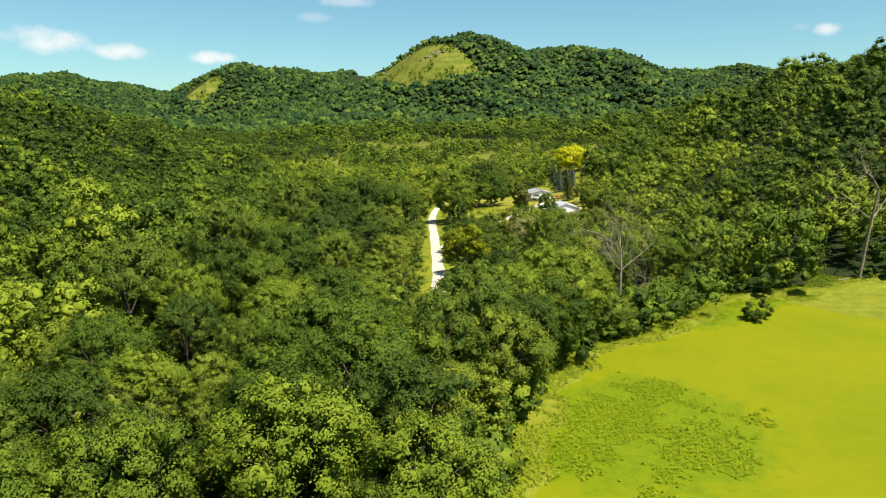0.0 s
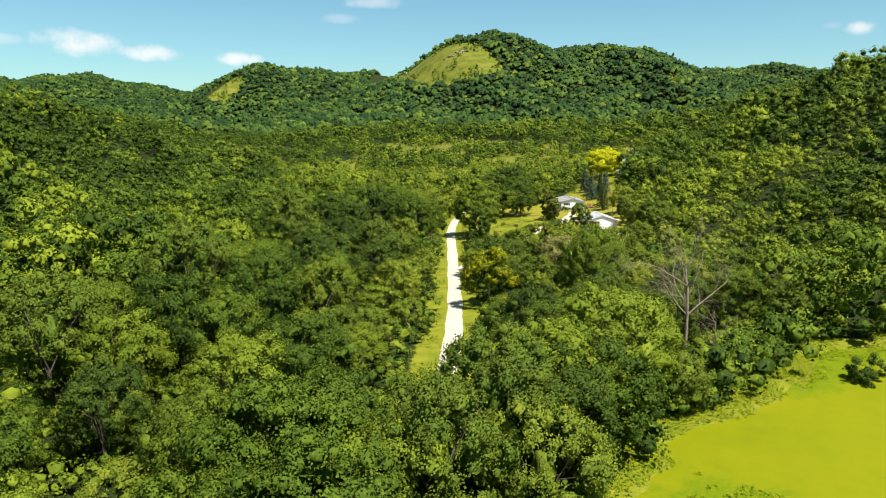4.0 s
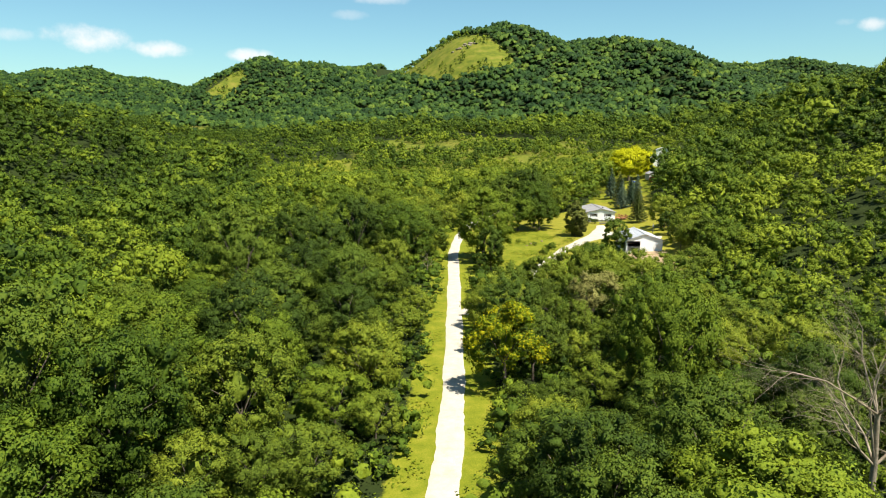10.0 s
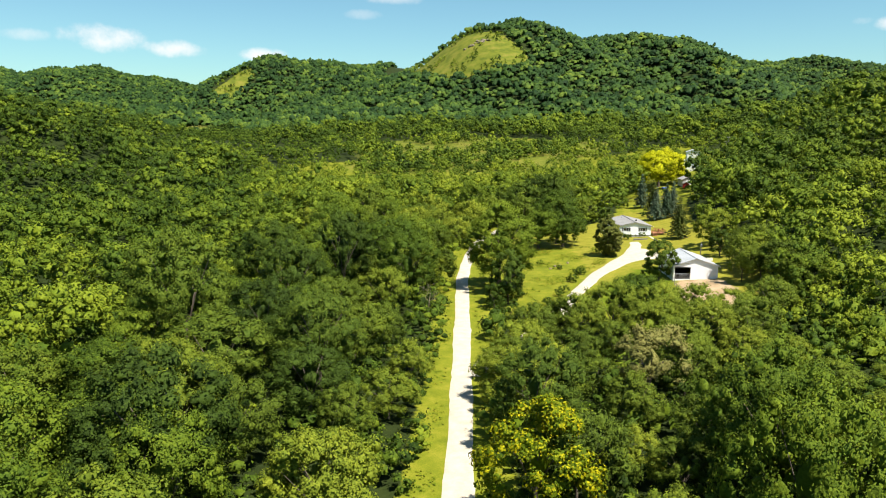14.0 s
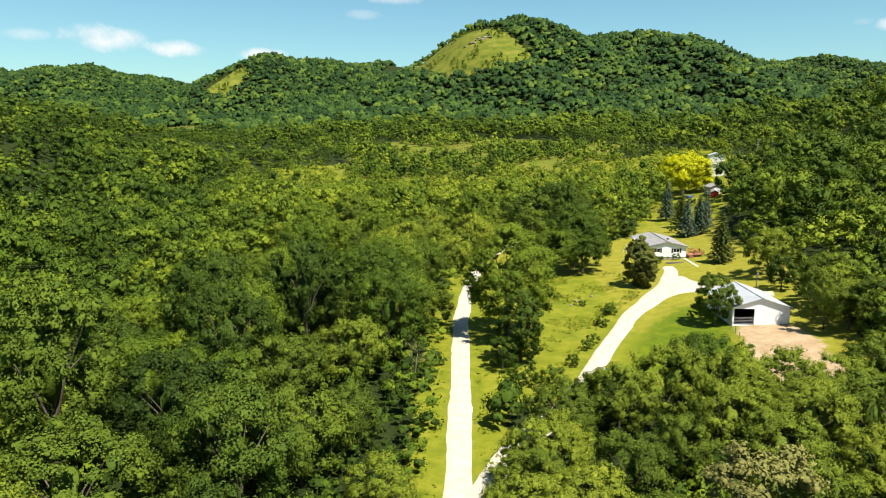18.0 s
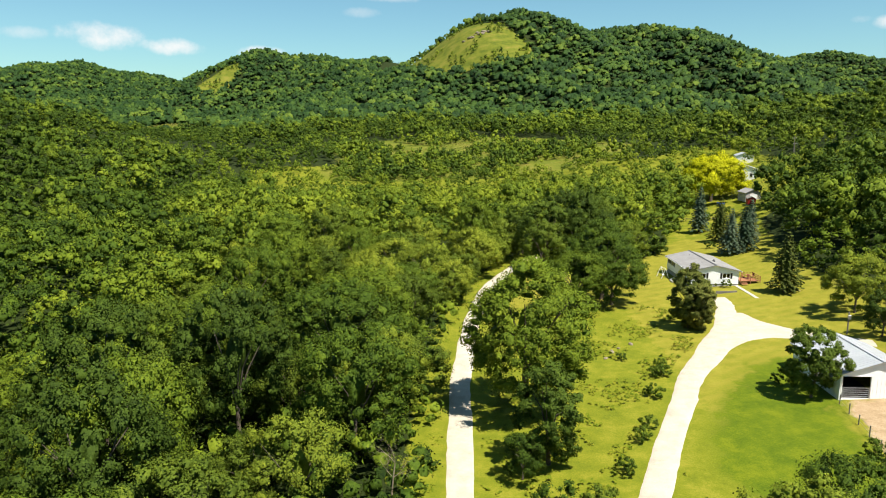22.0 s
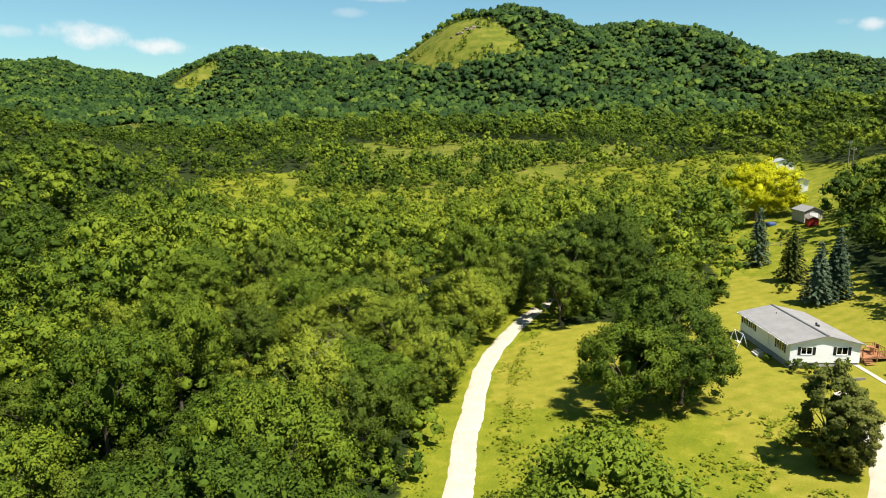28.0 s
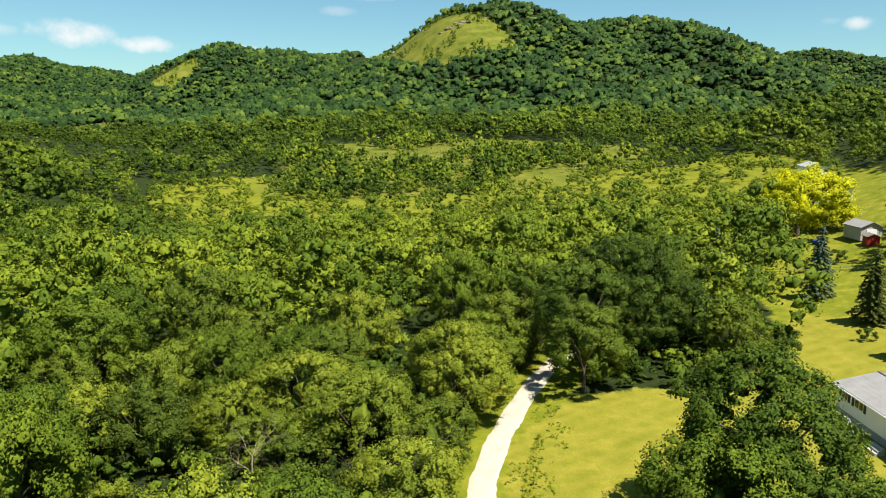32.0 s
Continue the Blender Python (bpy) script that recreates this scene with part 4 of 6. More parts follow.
# ---------------------------------------------------------------- building materials
M_SIDING = plain("white_siding", [(0.80, 0.80, 0.80), (0.86, 0.86, 0.85), (0.89, 0.89, 0.88)], 0.8, 0.55, 6, 0.05)
M_BLOCK = plain("concrete_block", [(0.274, 0.266, 0.245), (0.346, 0.338, 0.317), (0.403, 0.396, 0.374)], 1.5, 0.9, 12, 0.3)
M_SHINGLE = plain("grey_shingles", [(0.166, 0.16, 0.155), (0.209, 0.202, 0.196), (0.252, 0.245, 0.238)], 0.7, 0.9, 9, 0.4)
M_RIDGE = plain("dark_ridge_shingles", [(0.072, 0.072, 0.072), (0.101, 0.101, 0.101), (0.137, 0.137, 0.137)], 1.0, 0.9, 9, 0.3)
M_SHUTTER = plain("black_paint", [(0.012, 0.012, 0.014), (0.020, 0.020, 0.022), (0.032, 0.032, 0.034)], 2, 0.5, 20, 0.1)
M_TRIM = plain("white_trim", [(0.74, 0.74, 0.73), (0.80, 0.80, 0.79), (0.84, 0.84, 0.83)], 2, 0.5, 20, 0.05)
M_DECK = plain("stained_deck_wood", [(0.187, 0.0756, 0.0324), (0.288, 0.126, 0.0576), (0.374, 0.187, 0.0936)], 2.0, 0.75, 14, 0.3)
M_ROOFMETAL = plain("pale_metal_roof", [(0.322, 0.335, 0.347), (0.384, 0.397, 0.409), (0.446, 0.453, 0.459)], 0.5, 0.45, 5, 0.05, 0.25)
M_STEEL = plain("galvanised_steel", [(0.202, 0.209, 0.216), (0.288, 0.295, 0.302), (0.374, 0.382, 0.389)], 2, 0.45, 16, 0.1, 0.8)
M_RED = plain("red_paint", [(0.187, 0.0108, 0.00864), (0.274, 0.018, 0.0144), (0.331, 0.0324, 0.0252)], 1.5, 0.5, 12, 0.1)
M_TAN = plain("pale_grey_siding", [(0.346, 0.317, 0.295), (0.418, 0.389, 0.36), (0.475, 0.446, 0.418)], 1.0, 0.7, 10, 0.1)
M_CONCRETE = plain("concrete", [(0.302, 0.281, 0.238), (0.374, 0.353, 0.302), (0.432, 0.41, 0.36)], 1.0, 0.9, 14, 0.3)
M_TIMBER = plain("weathered_timber", [(0.0936, 0.0828, 0.0684), (0.158, 0.144, 0.122), (0.23, 0.209, 0.18)], 1.2, 0.9, 12, 0.4)
# indoor dimness put into the base colour
M_DARKROOM = plain("interior_shade_black", [(0.018, 0.017, 0.016), (0.03, 0.028, 0.026), (0.045, 0.042, 0.04)], 1, 0.9, 8, 0.2)
M_STONE = plain("pale_limestone", [(0.10, 0.08, 0.055), (0.17, 0.14, 0.10), (0.26, 0.22, 0.16)], 0.8, 0.9, 7, 0.5)
M_BLUE = plain("blue_tarpaulin", [(0.02, 0.045, 0.13), (0.035, 0.07, 0.19), (0.06, 0.11, 0.26)], 1.5, 0.6, 12, 0.2)
M_WHITEPLASTIC = plain("white_plastic", [(0.70, 0.70, 0.69), (0.77, 0.77, 0.76), (0.82, 0.82, 0.81)], 2, 0.45, 20, 0.05)


def glass_material():
    m, nt, b = nodes("window_glass")
    b.inputs["Base Color"].default_value = (0.16, 0.18, 0.18, 1)
    b.inputs["Roughness"].default_value, b.inputs["Transmission Weight"].default_value, b.inputs["IOR"].default_value = 0.03, 1.0, 1.45
    return m


M_GLASS = glass_material()


# ---------------------------------------------------------------- building helpers
def box(bm, x0, x1, y0, y1, z0, z1, turn=0.0):
    """Adds a box, turned about its own middle by degrees round z."""
    m = Matrix.Translation(((x0 + x1) / 2, (y0 + y1) / 2, (z0 + z1) / 2)) @ Matrix.Rotation(radians(turn), 4, "Z") @ Matrix.Diagonal((abs(x1 - x0), abs(y1 - y0), abs(z1 - z0), 1))
    bmesh.ops.create_cube(bm, size=1, matrix=m)
    return bm


def one_box(*a, bevel=0.0, turn=0.0):
    bm = box(bmesh.new(), *a, turn=turn)
    if bevel:
        bmesh.ops.bevel(bm, geom=list(bm.edges), offset=bevel, segments=1, affect="EDGES")
    return bm


def bar(bm, a, b, r, sides=6):
    """Adds a round bar between two points."""
    a, b = Vector(a), Vector(b)
    m = Matrix.Translation((a + b) / 2) @ (b - a).to_track_quat("Z", "Y").to_matrix().to_4x4()
    bmesh.ops.create_cone(bm, cap_ends=True, segments=sides, radius1=r, radius2=r, depth=(b - a).length, matrix=m)
    return bm


def panel_wall(length, height, thick, holes, gable=0.0):
    """A wall along x from 0 to length, face at y = 0 and back at y = thick, with holes (x0, x1, z0, z1) right through and a gable on top."""
    bm = bmesh.new()
    xs = sorted({0.0, length, *[h[0] for h in holes], *[h[1] for h in holes]})
    zs = sorted({0.0, height, *[h[2] for h in holes], *[h[3] for h in holes]})

    def quad(*p):
        bm.faces.new([bm.verts.new(q) for q in p])

    for a, b in zip(xs[:-1], xs[1:]):
        for c, d in zip(zs[:-1], zs[1:]):
            mx, mz = (a + b) / 2, (c + d) / 2
            if any(h[0] < mx < h[1] and h[2] < mz < h[3] for h in holes):
                continue
            quad((a, 0, c), (b, 0, c), (b, 0, d), (a, 0, d))
            quad((b, thick, c), (a, thick, c), (a, thick, d), (b, thick, d))
    for a, b, c, d in holes:
        quad((a, 0, c), (a, thick, c), (b, thick, c), (b, 0, c))
        quad((a, 0, d), (b, 0, d), (b, thick, d), (a, thick, d))
        quad((a, 0, c), (a, 0, d), (a, thick, d), (a, thick, c))
        quad((b, 0, c), (b, thick, c), (b, thick, d), (b, 0, d))
    quad((0, 0, 0), (0, thick, 0), (length, thick, 0), (length, 0, 0))
    quad((0, 0, 0), (0, 0, height), (0, thick, height), (0, thick, 0))
    quad((length, 0, 0), (length, thick, 0), (length, thick, height), (length, 0, height))
    if gable:
        f = [bm.verts.new(p) for p in ((0, 0, height), (length, 0, height), (length / 2, 0, height + gable))]
        g = [bm.verts.new((v.co.x, thick, v.co.z)) for v in f]
        bm.faces.new(f), bm.faces.new(g[::-1])
        bm.faces.new((f[1], g[1], g[2], f[2])), bm.faces.new((f[2], g[2], g[0], f[0]))
    else:
        quad((0, 0, height), (length, 0, height), (length, thick, height), (0, thick, height))
    bmesh.ops.remove_doubles(bm, verts=list(bm.verts), dist=1e-4)
    bmesh.ops.recalc_face_normals(bm, faces=list(bm.faces))
    return bm


def set_wall(parent, name, bm, mat, m):
    bm.transform(m)
    return part(name, bm, mat, parent)


def add_window(parent, m, x0, x1, z0, z1, shutters=True, bars=1):
    """A window in the hole of a wall: frame, sill, panes, and a shutter on either side."""
    bm, w = bmesh.new(), 0.06
    for a in ((x0, x1, z0, z0 + w), (x0, x1, z1 - w, z1), (x0, x0 + w, z0 + w, z1 - w), (x1 - w, x1, z0 + w, z1 - w)):
        box(bm, a[0], a[1], -0.025, 0.07, a[2], a[3])
    step = (x1 - x0) / (bars + 1)
    for j in range(bars):
        c = x0 + step * (j + 1)
        box(bm, c - 0.03, c + 0.03, -0.01, 0.06, z0 + w, z1 - w)
    win = set_wall(parent, "window", bm, M_TRIM, m)
    for j in range(bars + 1):
        set_wall(win, "pane", one_box(x0 + step * j + 0.05, x0 + step * (j + 1) - 0.05, 0.02, 0.028, z0 + w, z1 - w), M_GLASS, m).visible_shadow = False
    set_wall(win, "sill", one_box(x0 - 0.05, x1 + 0.05, -0.07, 0.0, z0 - 0.05, z0), M_TRIM, m)
    if shutters:
        for a in (x0 - 0.40, x1 + 0.05):
            bm = one_box(a, a + 0.35, -0.045, -0.004, z0 - 0.03, z1 + 0.03)
            for k in range(7):
                z = z0 + 0.06 + k * (z1 - z0 - 0.1) / 7
                box(bm, a + 0.05, a + 0.30, -0.06, -0.045, z, z + 0.06)
            set_wall(parent, "shutter", bm, M_SHUTTER, m)


def slope_roof(w, y0, y1, eave, rise, over, thick, side):
    """One side of a gable roof: a slab from the ridge at x = 0 down past the wall at x = side * w / 2."""
    k = rise / (w / 2)
    ex = w / 2 + over
    bm = bmesh.new()
    prof = [(0, eave + rise + 0.02), (side * ex, eave - k * over + 0.02), (side * ex, eave - k * over + 0.02 + thick), (0, eave + rise + 0.02 + thick)]
    a = [bm.verts.new((x, y0, z)) for x, z in prof]
    b = [bm.verts.new((x, y1, z)) for x, z in prof]
    bm.faces.new(a), bm.faces.new(b[::-1])
    for i in range(4):
        bm.faces.new((a[i], b[i], b[(i + 1) % 4], a[(i + 1) % 4]))
    bmesh.ops.recalc_face_normals(bm, faces=list(bm.faces))
    return bm


def shingle_rows(roof, w, y0, y1, eave, rise, over, thick, side, mat, pitch=0.55):
    """Courses of shingle that overlap up one side of the roof."""
    k = rise / (w / 2)
    ex = w / 2 + over
    n = int(ex / pitch)
    for i in range(n):
        xa, xb = ex * (1 - i / n), ex * (1 - (i + 1) / n)
        za, zb = eave + rise - k * xa + thick, eave + rise - k * xb + thick
        bm = bmesh.new()
        v = [bm.verts.new(p) for p in ((side * xa, y0, za + 0.036), (side * xa, y1, za + 0.036), (side * xb, y1, zb + 0.03), (side * xb, y0, zb + 0.03),
                                       (side * xa, y0, za + 0.018), (side * xa, y1, za + 0.018))]
        bm.faces.new(v[:4]), bm.faces.new((v[0], v[4], v[5], v[1]))
        bmesh.ops.recalc_face_normals(bm, faces=list(bm.faces))
        part("shingle", bm, mat, roof)


def build_house():
    w, ln, h, rise, fz = 8.7, 14.4, 2.42, 1.0, 0.55
    house = thing("house", place(50.9, 368.6, 2.5), "white single-storey house with a low grey shingle roof", "house")
    x0, y0 = -w / 2, -ln / 2
    part("foundation", one_box(x0 + 0.05, -x0 - 0.05, y0 + 0.05, -y0 - 0.05, -0.9, fz), M_BLOCK, house, "grey concrete block foundation")
    part("floor", one_box(x0 + 0.16, -x0 - 0.16, y0 + 0.16, -y0 - 0.16, fz, fz + 0.04), M_DARKROOM, house)
    # added box, no real rooms: its near-black colour stands in for indoor shade
    part("dark_core", one_box(x0 + 0.9, -x0 - 0.9, y0 + 0.9, -y0 - 0.9, fz + 0.05, fz + h - 0.03), M_DARKROOM, house, "added near-black box that keeps the windows dark")
    part("ceiling", one_box(x0 + 0.17, -x0 - 0.17, y0 + 0.17, -y0 - 0.17, fz + h - 0.02, fz + h), M_DARKROOM, house)
    front = Matrix.Translation((x0, y0, fz))
    back = Matrix.Translation((-x0, -y0, fz)) @ Matrix.Rotation(math.pi, 4, "Z")
    left = Matrix.Translation((x0, -y0, fz)) @ Matrix.Rotation(-math.pi / 2, 4, "Z")
    right = Matrix.Translation((-x0, y0, fz)) @ Matrix.Rotation(math.pi / 2, 4, "Z")
    wins = {"f": [(1.35, 2.75, 1.05, 2.0), (5.75, 7.15, 1.05, 2.0)], "l": [(0.8, 1.9, 1.15, 2.0), (3.0, 4.5, 1.1, 2.0), (10.9, 12.9, 0.85, 2.05)],
            "r": [(3.2, 4.6, 1.05, 2.0), (8.0, 9.2, 1.05, 2.0)], "b": [(1.5, 2.7, 1.05, 2.0), (5.6, 6.8, 1.05, 2.0)]}
    door_l, door_r = (8.6, 9.5, 0.03, 2.08), (1.1, 2.9, 0.03, 2.08)
    inner = ln - 0.3
    for key, m, length, holes, gable in (("f", front, w, wins["f"], rise), ("b", back, w, wins["b"], rise),
                                         ("l", left, ln, wins["l"] + [door_l], 0), ("r", right, ln, wins["r"] + [door_r], 0)):
        if gable:
            set_wall(house, "wall", panel_wall(length, h, 0.15, holes, gable), M_SIDING, m)
        else:
            cut = [(a - 0.152, b - 0.152, c, d) for a, b, c, d in holes]
            set_wall(house, "wall", panel_wall(inner - 0.004, h, 0.15, cut), M_SIDING, m @ Matrix.Translation((0.152, 0, 0)))
        for i, (a, b, c, d) in enumerate(wins[key]):
            add_window(house, m, a, b, c, d, True, 2 if b - a > 1.8 else 1)
    # lap siding courses on the two sides that face the lane
    for m, length, holes in ((front, w, wins["f"]), (left, ln, wins["l"] + [door_l])):
        for r in range(11):
            z = 0.02 + r * 0.215
            cuts = sorted((a - 0.42, b + 0.42) for a, b, c, d in holes if c - 0.1 < z + 0.1 < d + 0.1)
            a = 0.0
            for p, q in cuts + [(length, length)]:
                if p - a > 0.05:
                    set_wall(house, "siding_board", one_box(a, p, -0.016, -0.003, z, z + 0.19), M_SIDING, m)
                a = q
    for m, (a, b, c, d), mat in ((left, door_l, M_TRIM), (right, door_r, M_GLASS)):
        dr = set_wall(house, "door", one_box(a + 0.04, b - 0.04, 0.04, 0.08, c + 0.02, d - 0.04, bevel=0.01), mat, m)
        set_wall(dr, "door_handle", one_box(b - 0.16, b - 0.10, 0.0, 0.04, 1.0, 1.06), M_STEEL, m)
        set_wall(dr, "door_frame", box(box(one_box(a - 0.08, a, -0.03, 0.02, c, d + 0.08), b, b + 0.08, -0.03, 0.02, c, d + 0.08), a, b, -0.03, 0.02, d, d + 0.08), M_TRIM, m)
    for s in (-1, 1):
        roof = part("roof", slope_roof(w, y0 - 0.35, -y0 + 0.35, fz + h, rise, 0.45, 0.12, s), M_SHINGLE, house, "low grey shingle roof slope")
        shingle_rows(roof, w, y0 - 0.36, -y0 + 0.36, fz + h, rise, 0.47, 0.12, s, M_SHINGLE)
        part("gutter", one_box(s * (w / 2 + 0.46), s * (w / 2 + 0.56), y0 - 0.35, -y0 + 0.35, fz + h - 0.12, fz + h - 0.02), M_TRIM, house)
    top = fz + h + rise + 0.19
    part("ridge_cap", one_box(-0.16, 0.16, y0 - 0.37, -y0 + 0.37, top - 0.03, top + 0.03, bevel=0.02), M_RIDGE, house, "dark ridge cap")
    for x, y, r, t in ((1.7, -1.6, 0.09, 0.4), (1.9, -1.0, 0.05, 0.3), (-1.2, 3.5, 0.05, 0.3)):
        z = fz + h + rise * (1 - abs(x) / (w / 2)) + 0.1
        part("vent_pipe", bar(bmesh.new(), (x, y, z - 0.1), (x, y, z + t), r, 8), M_SHUTTER, house)
    part("roof_vent", one_box(1.25, 1.65, -2.5, -2.1, top - 0.42, top - 0.12, bevel=0.03), M_SHUTTER, house, "black roof vent")
    for x in (1.0, 2.6, 4.6, 6.5):
        part("vine", clump_bmesh(60 + int(x * 10), 0.35, 0.75, 26), M_CEDAR, house).matrix_local = pose(x0 + x * 0.7, y0 - 0.3, 0.05)
    bw = part("basement_window", one_box(x0 + 2.2, x0 + 3.1, y0 - 0.01, y0 + 0.05, 0.14, 0.42), M_SHUTTER, house)
    # front steps on the west side
    st = thing("doorstep", place(43.9, 366.2, 2.5), "grey concrete doorstep beside the house wall", "step")
    for k in range(3):
        part("tread", one_box(-0.3 * k - 0.35, -0.3 * k, -0.8, 0.8, -0.3, 0.66 - 0.2 * k, bevel=0.02), M_CONCRETE, st).location = (0.35, 0, 0)
    return house


def clump_bmesh(seed, r, h, n):
    """A small leafy clump, with its foot at the origin."""
    rng = np.random.default_rng(seed)
    d = unit(rng.standard_normal((n, 3)) + [0, 0, 0.5])
    p = d * [r, r, h / 2] * rng.uniform(0.5, 1.0, (n, 1)) + [0, 0, h / 2]
    v, q = leaf_quads(rng, p, unit(d + 0.6 * rng.standard_normal((n, 3))), 0.28)
    bm = bmesh.new()
    vs = [bm.verts.new(c) for c in v]
    for f in q:
        bm.faces.new([vs[i] for i in f])
    return bm


def build_deck():
    deck = thing("wooden_deck", place(59.6, 362.6, 2.5), "red-stained wooden deck with railing beside the house", "deck")
    for k in range(18):
        part("board", one_box(-1.9 + k * 0.205, -1.9 + k * 0.205 + 0.19, -1.8, 1.8, 0.52, 0.56), M_DECK, deck)
    for x in (-1.85, 0.0, 1.75):
        for y in (-1.75, 1.75):
            part("post", one_box(x - 0.05, x + 0.05, y - 0.05, y + 0.05, -0.4, 1.5), M_DECK, deck)
    for (ax, ay), (bx, by) in (((-0.6, -1.75), (1.75, -1.75)), ((1.75, -1.75), (1.75, 1.75)), ((-1.85, 1.75), (1.75, 1.75))):
        n = int(math.hypot(bx - ax, by - ay) / 0.28)
        for z in (0.72, 1.45):
            part("rail", one_box(min(ax, bx) - 0.03, max(ax, bx) + 0.03, min(ay, by) - 0.03, max(ay, by) + 0.03, z, z + 0.06), M_DECK, deck)
        for j in range(1, n):
            x, y = ax + (bx - ax) * j / n, ay + (by - ay) * j / n
            part("baluster", one_box(x - 0.018, x + 0.018, y - 0.018, y + 0.018, 0.74, 1.46), M_DECK, deck)
    for k in range(3):
        part("stair_tread", one_box(-1.8, -0.7, -2.1 - 0.28 * k, -1.82 - 0.28 * k, 0.36 - 0.17 * k, 0.40 - 0.17 * k), M_DECK, deck)
    z = U * float(ground(59.6, 362.6)) + 0.56
    tb = thing("patio_table", pose(U * 60.2, U * 363.4, z), "round wooden patio table on the deck", "table")
    part("tabletop", bar(bmesh.new(), (0, 0, 0.70), (0, 0, 0.74), 0.55, 20), M_DECK, tb)
    part("leg", bar(bmesh.new(), (0, 0, 0), (0, 0, 0.70), 0.05, 8), M_TIMBER, tb)
    first = None
    for a in (20, 140, 250):
        m = pose(U * 60.2 + 0.95 * math.cos(radians(a)), U * 363.4 + 0.95 * math.sin(radians(a)), z, 0, 0, a + 90)
        if first:
            copy_thing(first, m)
            continue
        first = thing("deck_chair", m, "red-brown wooden chair on the deck", "chair", "chairs round the patio table")
        part("seat", one_box(-0.24, 0.24, -0.22, 0.24, 0.40, 0.44, bevel=0.01), M_DECK, first)
        part("backrest", one_box(-0.24, 0.24, -0.27, -0.23, 0.44, 0.98, bevel=0.01), M_DECK, first)
        for x in (-0.21, 0.21):
            for y in (-0.2, 0.2):
                part("leg", one_box(x - 0.025, x + 0.025, y - 0.025, y + 0.025, 0, 0.40), M_DECK, first)


def build_barn():
    w, ln, h, rise = 8.6, 11.0, 2.75, 1.45
    barn = thing("barn", place(52.3, 300.3, 1.5), "white barn with an open doorway and pale metal roof", "barn")
    x0, y0 = -w / 2, -ln / 2
    front = Matrix.Translation((x0, y0, 0))
    back = Matrix.Translation((-x0, -y0, 0)) @ Matrix.Rotation(math.pi, 4, "Z")
    left = Matrix.Translation((x0, -y0, 0)) @ Matrix.Rotation(-math.pi / 2, 4, "Z")
    right = Matrix.Translation((-x0, y0, 0)) @ Matrix.Rotation(math.pi / 2, 4, "Z")
    hole = (0.25, 3.3, -0.0, 2.5)
    set_wall(barn, "wall", panel_wall(w, h + 0.6, 0.14, [(0.25, 3.3, 0.6, 3.1)], rise), M_SIDING, front @ Matrix.Translation((0, 0, -0.6)))
    set_wall(barn, "wall", panel_wall(w, h + 0.6, 0.14, [], rise), M_SIDING, back @ Matrix.Translation((0, 0, -0.6)))
    for m in (left, right):
        set_wall(barn, "wall", panel_wall(ln - 0.29, h + 0.6, 0.14, []), M_SIDING, m @ Matrix.Translation((0.145, 0, -0.6)))
        bm = bmesh.new()
        for k in range(24):
            box(bm, 0.2 + k * 0.45, 0.24 + k * 0.45, -0.02, -0.002, -0.5, h - 0.1)
        set_wall(barn, "wall_ribs", bm, M_SIDING, m)
    bm = bmesh.new()
    for k in range(12):
        x = 3.55 + k * 0.43
        box(bm, x, x + 0.04, -0.02, -0.002, -0.4, h - 0.05)
    set_wall(barn, "wall_ribs", bm, M_SIDING, front)
    part("floor", one_box(x0 + 0.15, -x0 - 0.15, y0 + 0.15, -y0 - 0.15, -0.3, 0.03), M_DARKROOM, barn, "earth floor in the near-black interior shade colour")
    bm = bmesh.new()
    for a in ((0.13, 0.25, 0, 2.62), (3.3, 3.42, 0, 2.62), (0.25, 3.3, 2.5, 2.62)):
        box(bm, a[0], a[1], -0.03, 0.0, a[2], a[3])
    set_wall(barn, "door_frame", bm, M_TRIM, front)
    gate = set_wall(barn, "gate", one_box(0.32, 0.38, 0.03, 0.08, 0.1, 1.2), M_STEEL, front)
    set_wall(gate, "gate_end", one_box(3.17, 3.23, 0.03, 0.08, 0.1, 1.2), M_STEEL, front)
    for k in range(5):
        set_wall(gate, "rail", bar(bmesh.new(), (0.35, 0.055, 0.2 + k * 0.24), (3.2, 0.055, 0.2 + k * 0.24), 0.025), M_STEEL, front)
    for s in (-1, 1):
        roof = part("roof", slope_roof(w, y0 - 0.3, -y0 + 0.3, h, rise, 0.35, 0.07, s), M_ROOFMETAL, barn, "pale metal roof slope")
        k = rise / (w / 2)
        for j in range(26):
            y = y0 - 0.2 + j * (ln + 0.4) / 25
            bm = bmesh.new()
            ex = w / 2 + 0.34
            a = [bm.verts.new((s * x, y + dy, h + rise - k * x + 0.09 + dz)) for x in (0.05, ex) for dy, dz in ((-0.025, 0), (-0.012, 0.03), (0.012, 0.03), (0.025, 0))]
            for i in range(3):
                bm.faces.new((a[i], a[i + 1], a[i + 5], a[i + 4]))
            part("seam", bm, M_ROOFMETAL, roof)
        part("fascia", one_box(s * (w / 2 + 0.34), s * (w / 2 + 0.38), y0 - 0.3, -y0 + 0.3, h - 0.28, h - 0.06), M_TRIM, barn)
    part("ridge_cap", one_box(-0.15, 0.15, y0 - 0.32, -y0 + 0.32, h + rise + 0.10, h + rise + 0.14), M_ROOFMETAL, barn)
    part("yard_lamp", one_box(-4.35, -4.15, y0 - 0.25, y0 - 0.02, 2.66, 2.82, bevel=0.03), M_TRIM, barn)
    return barn


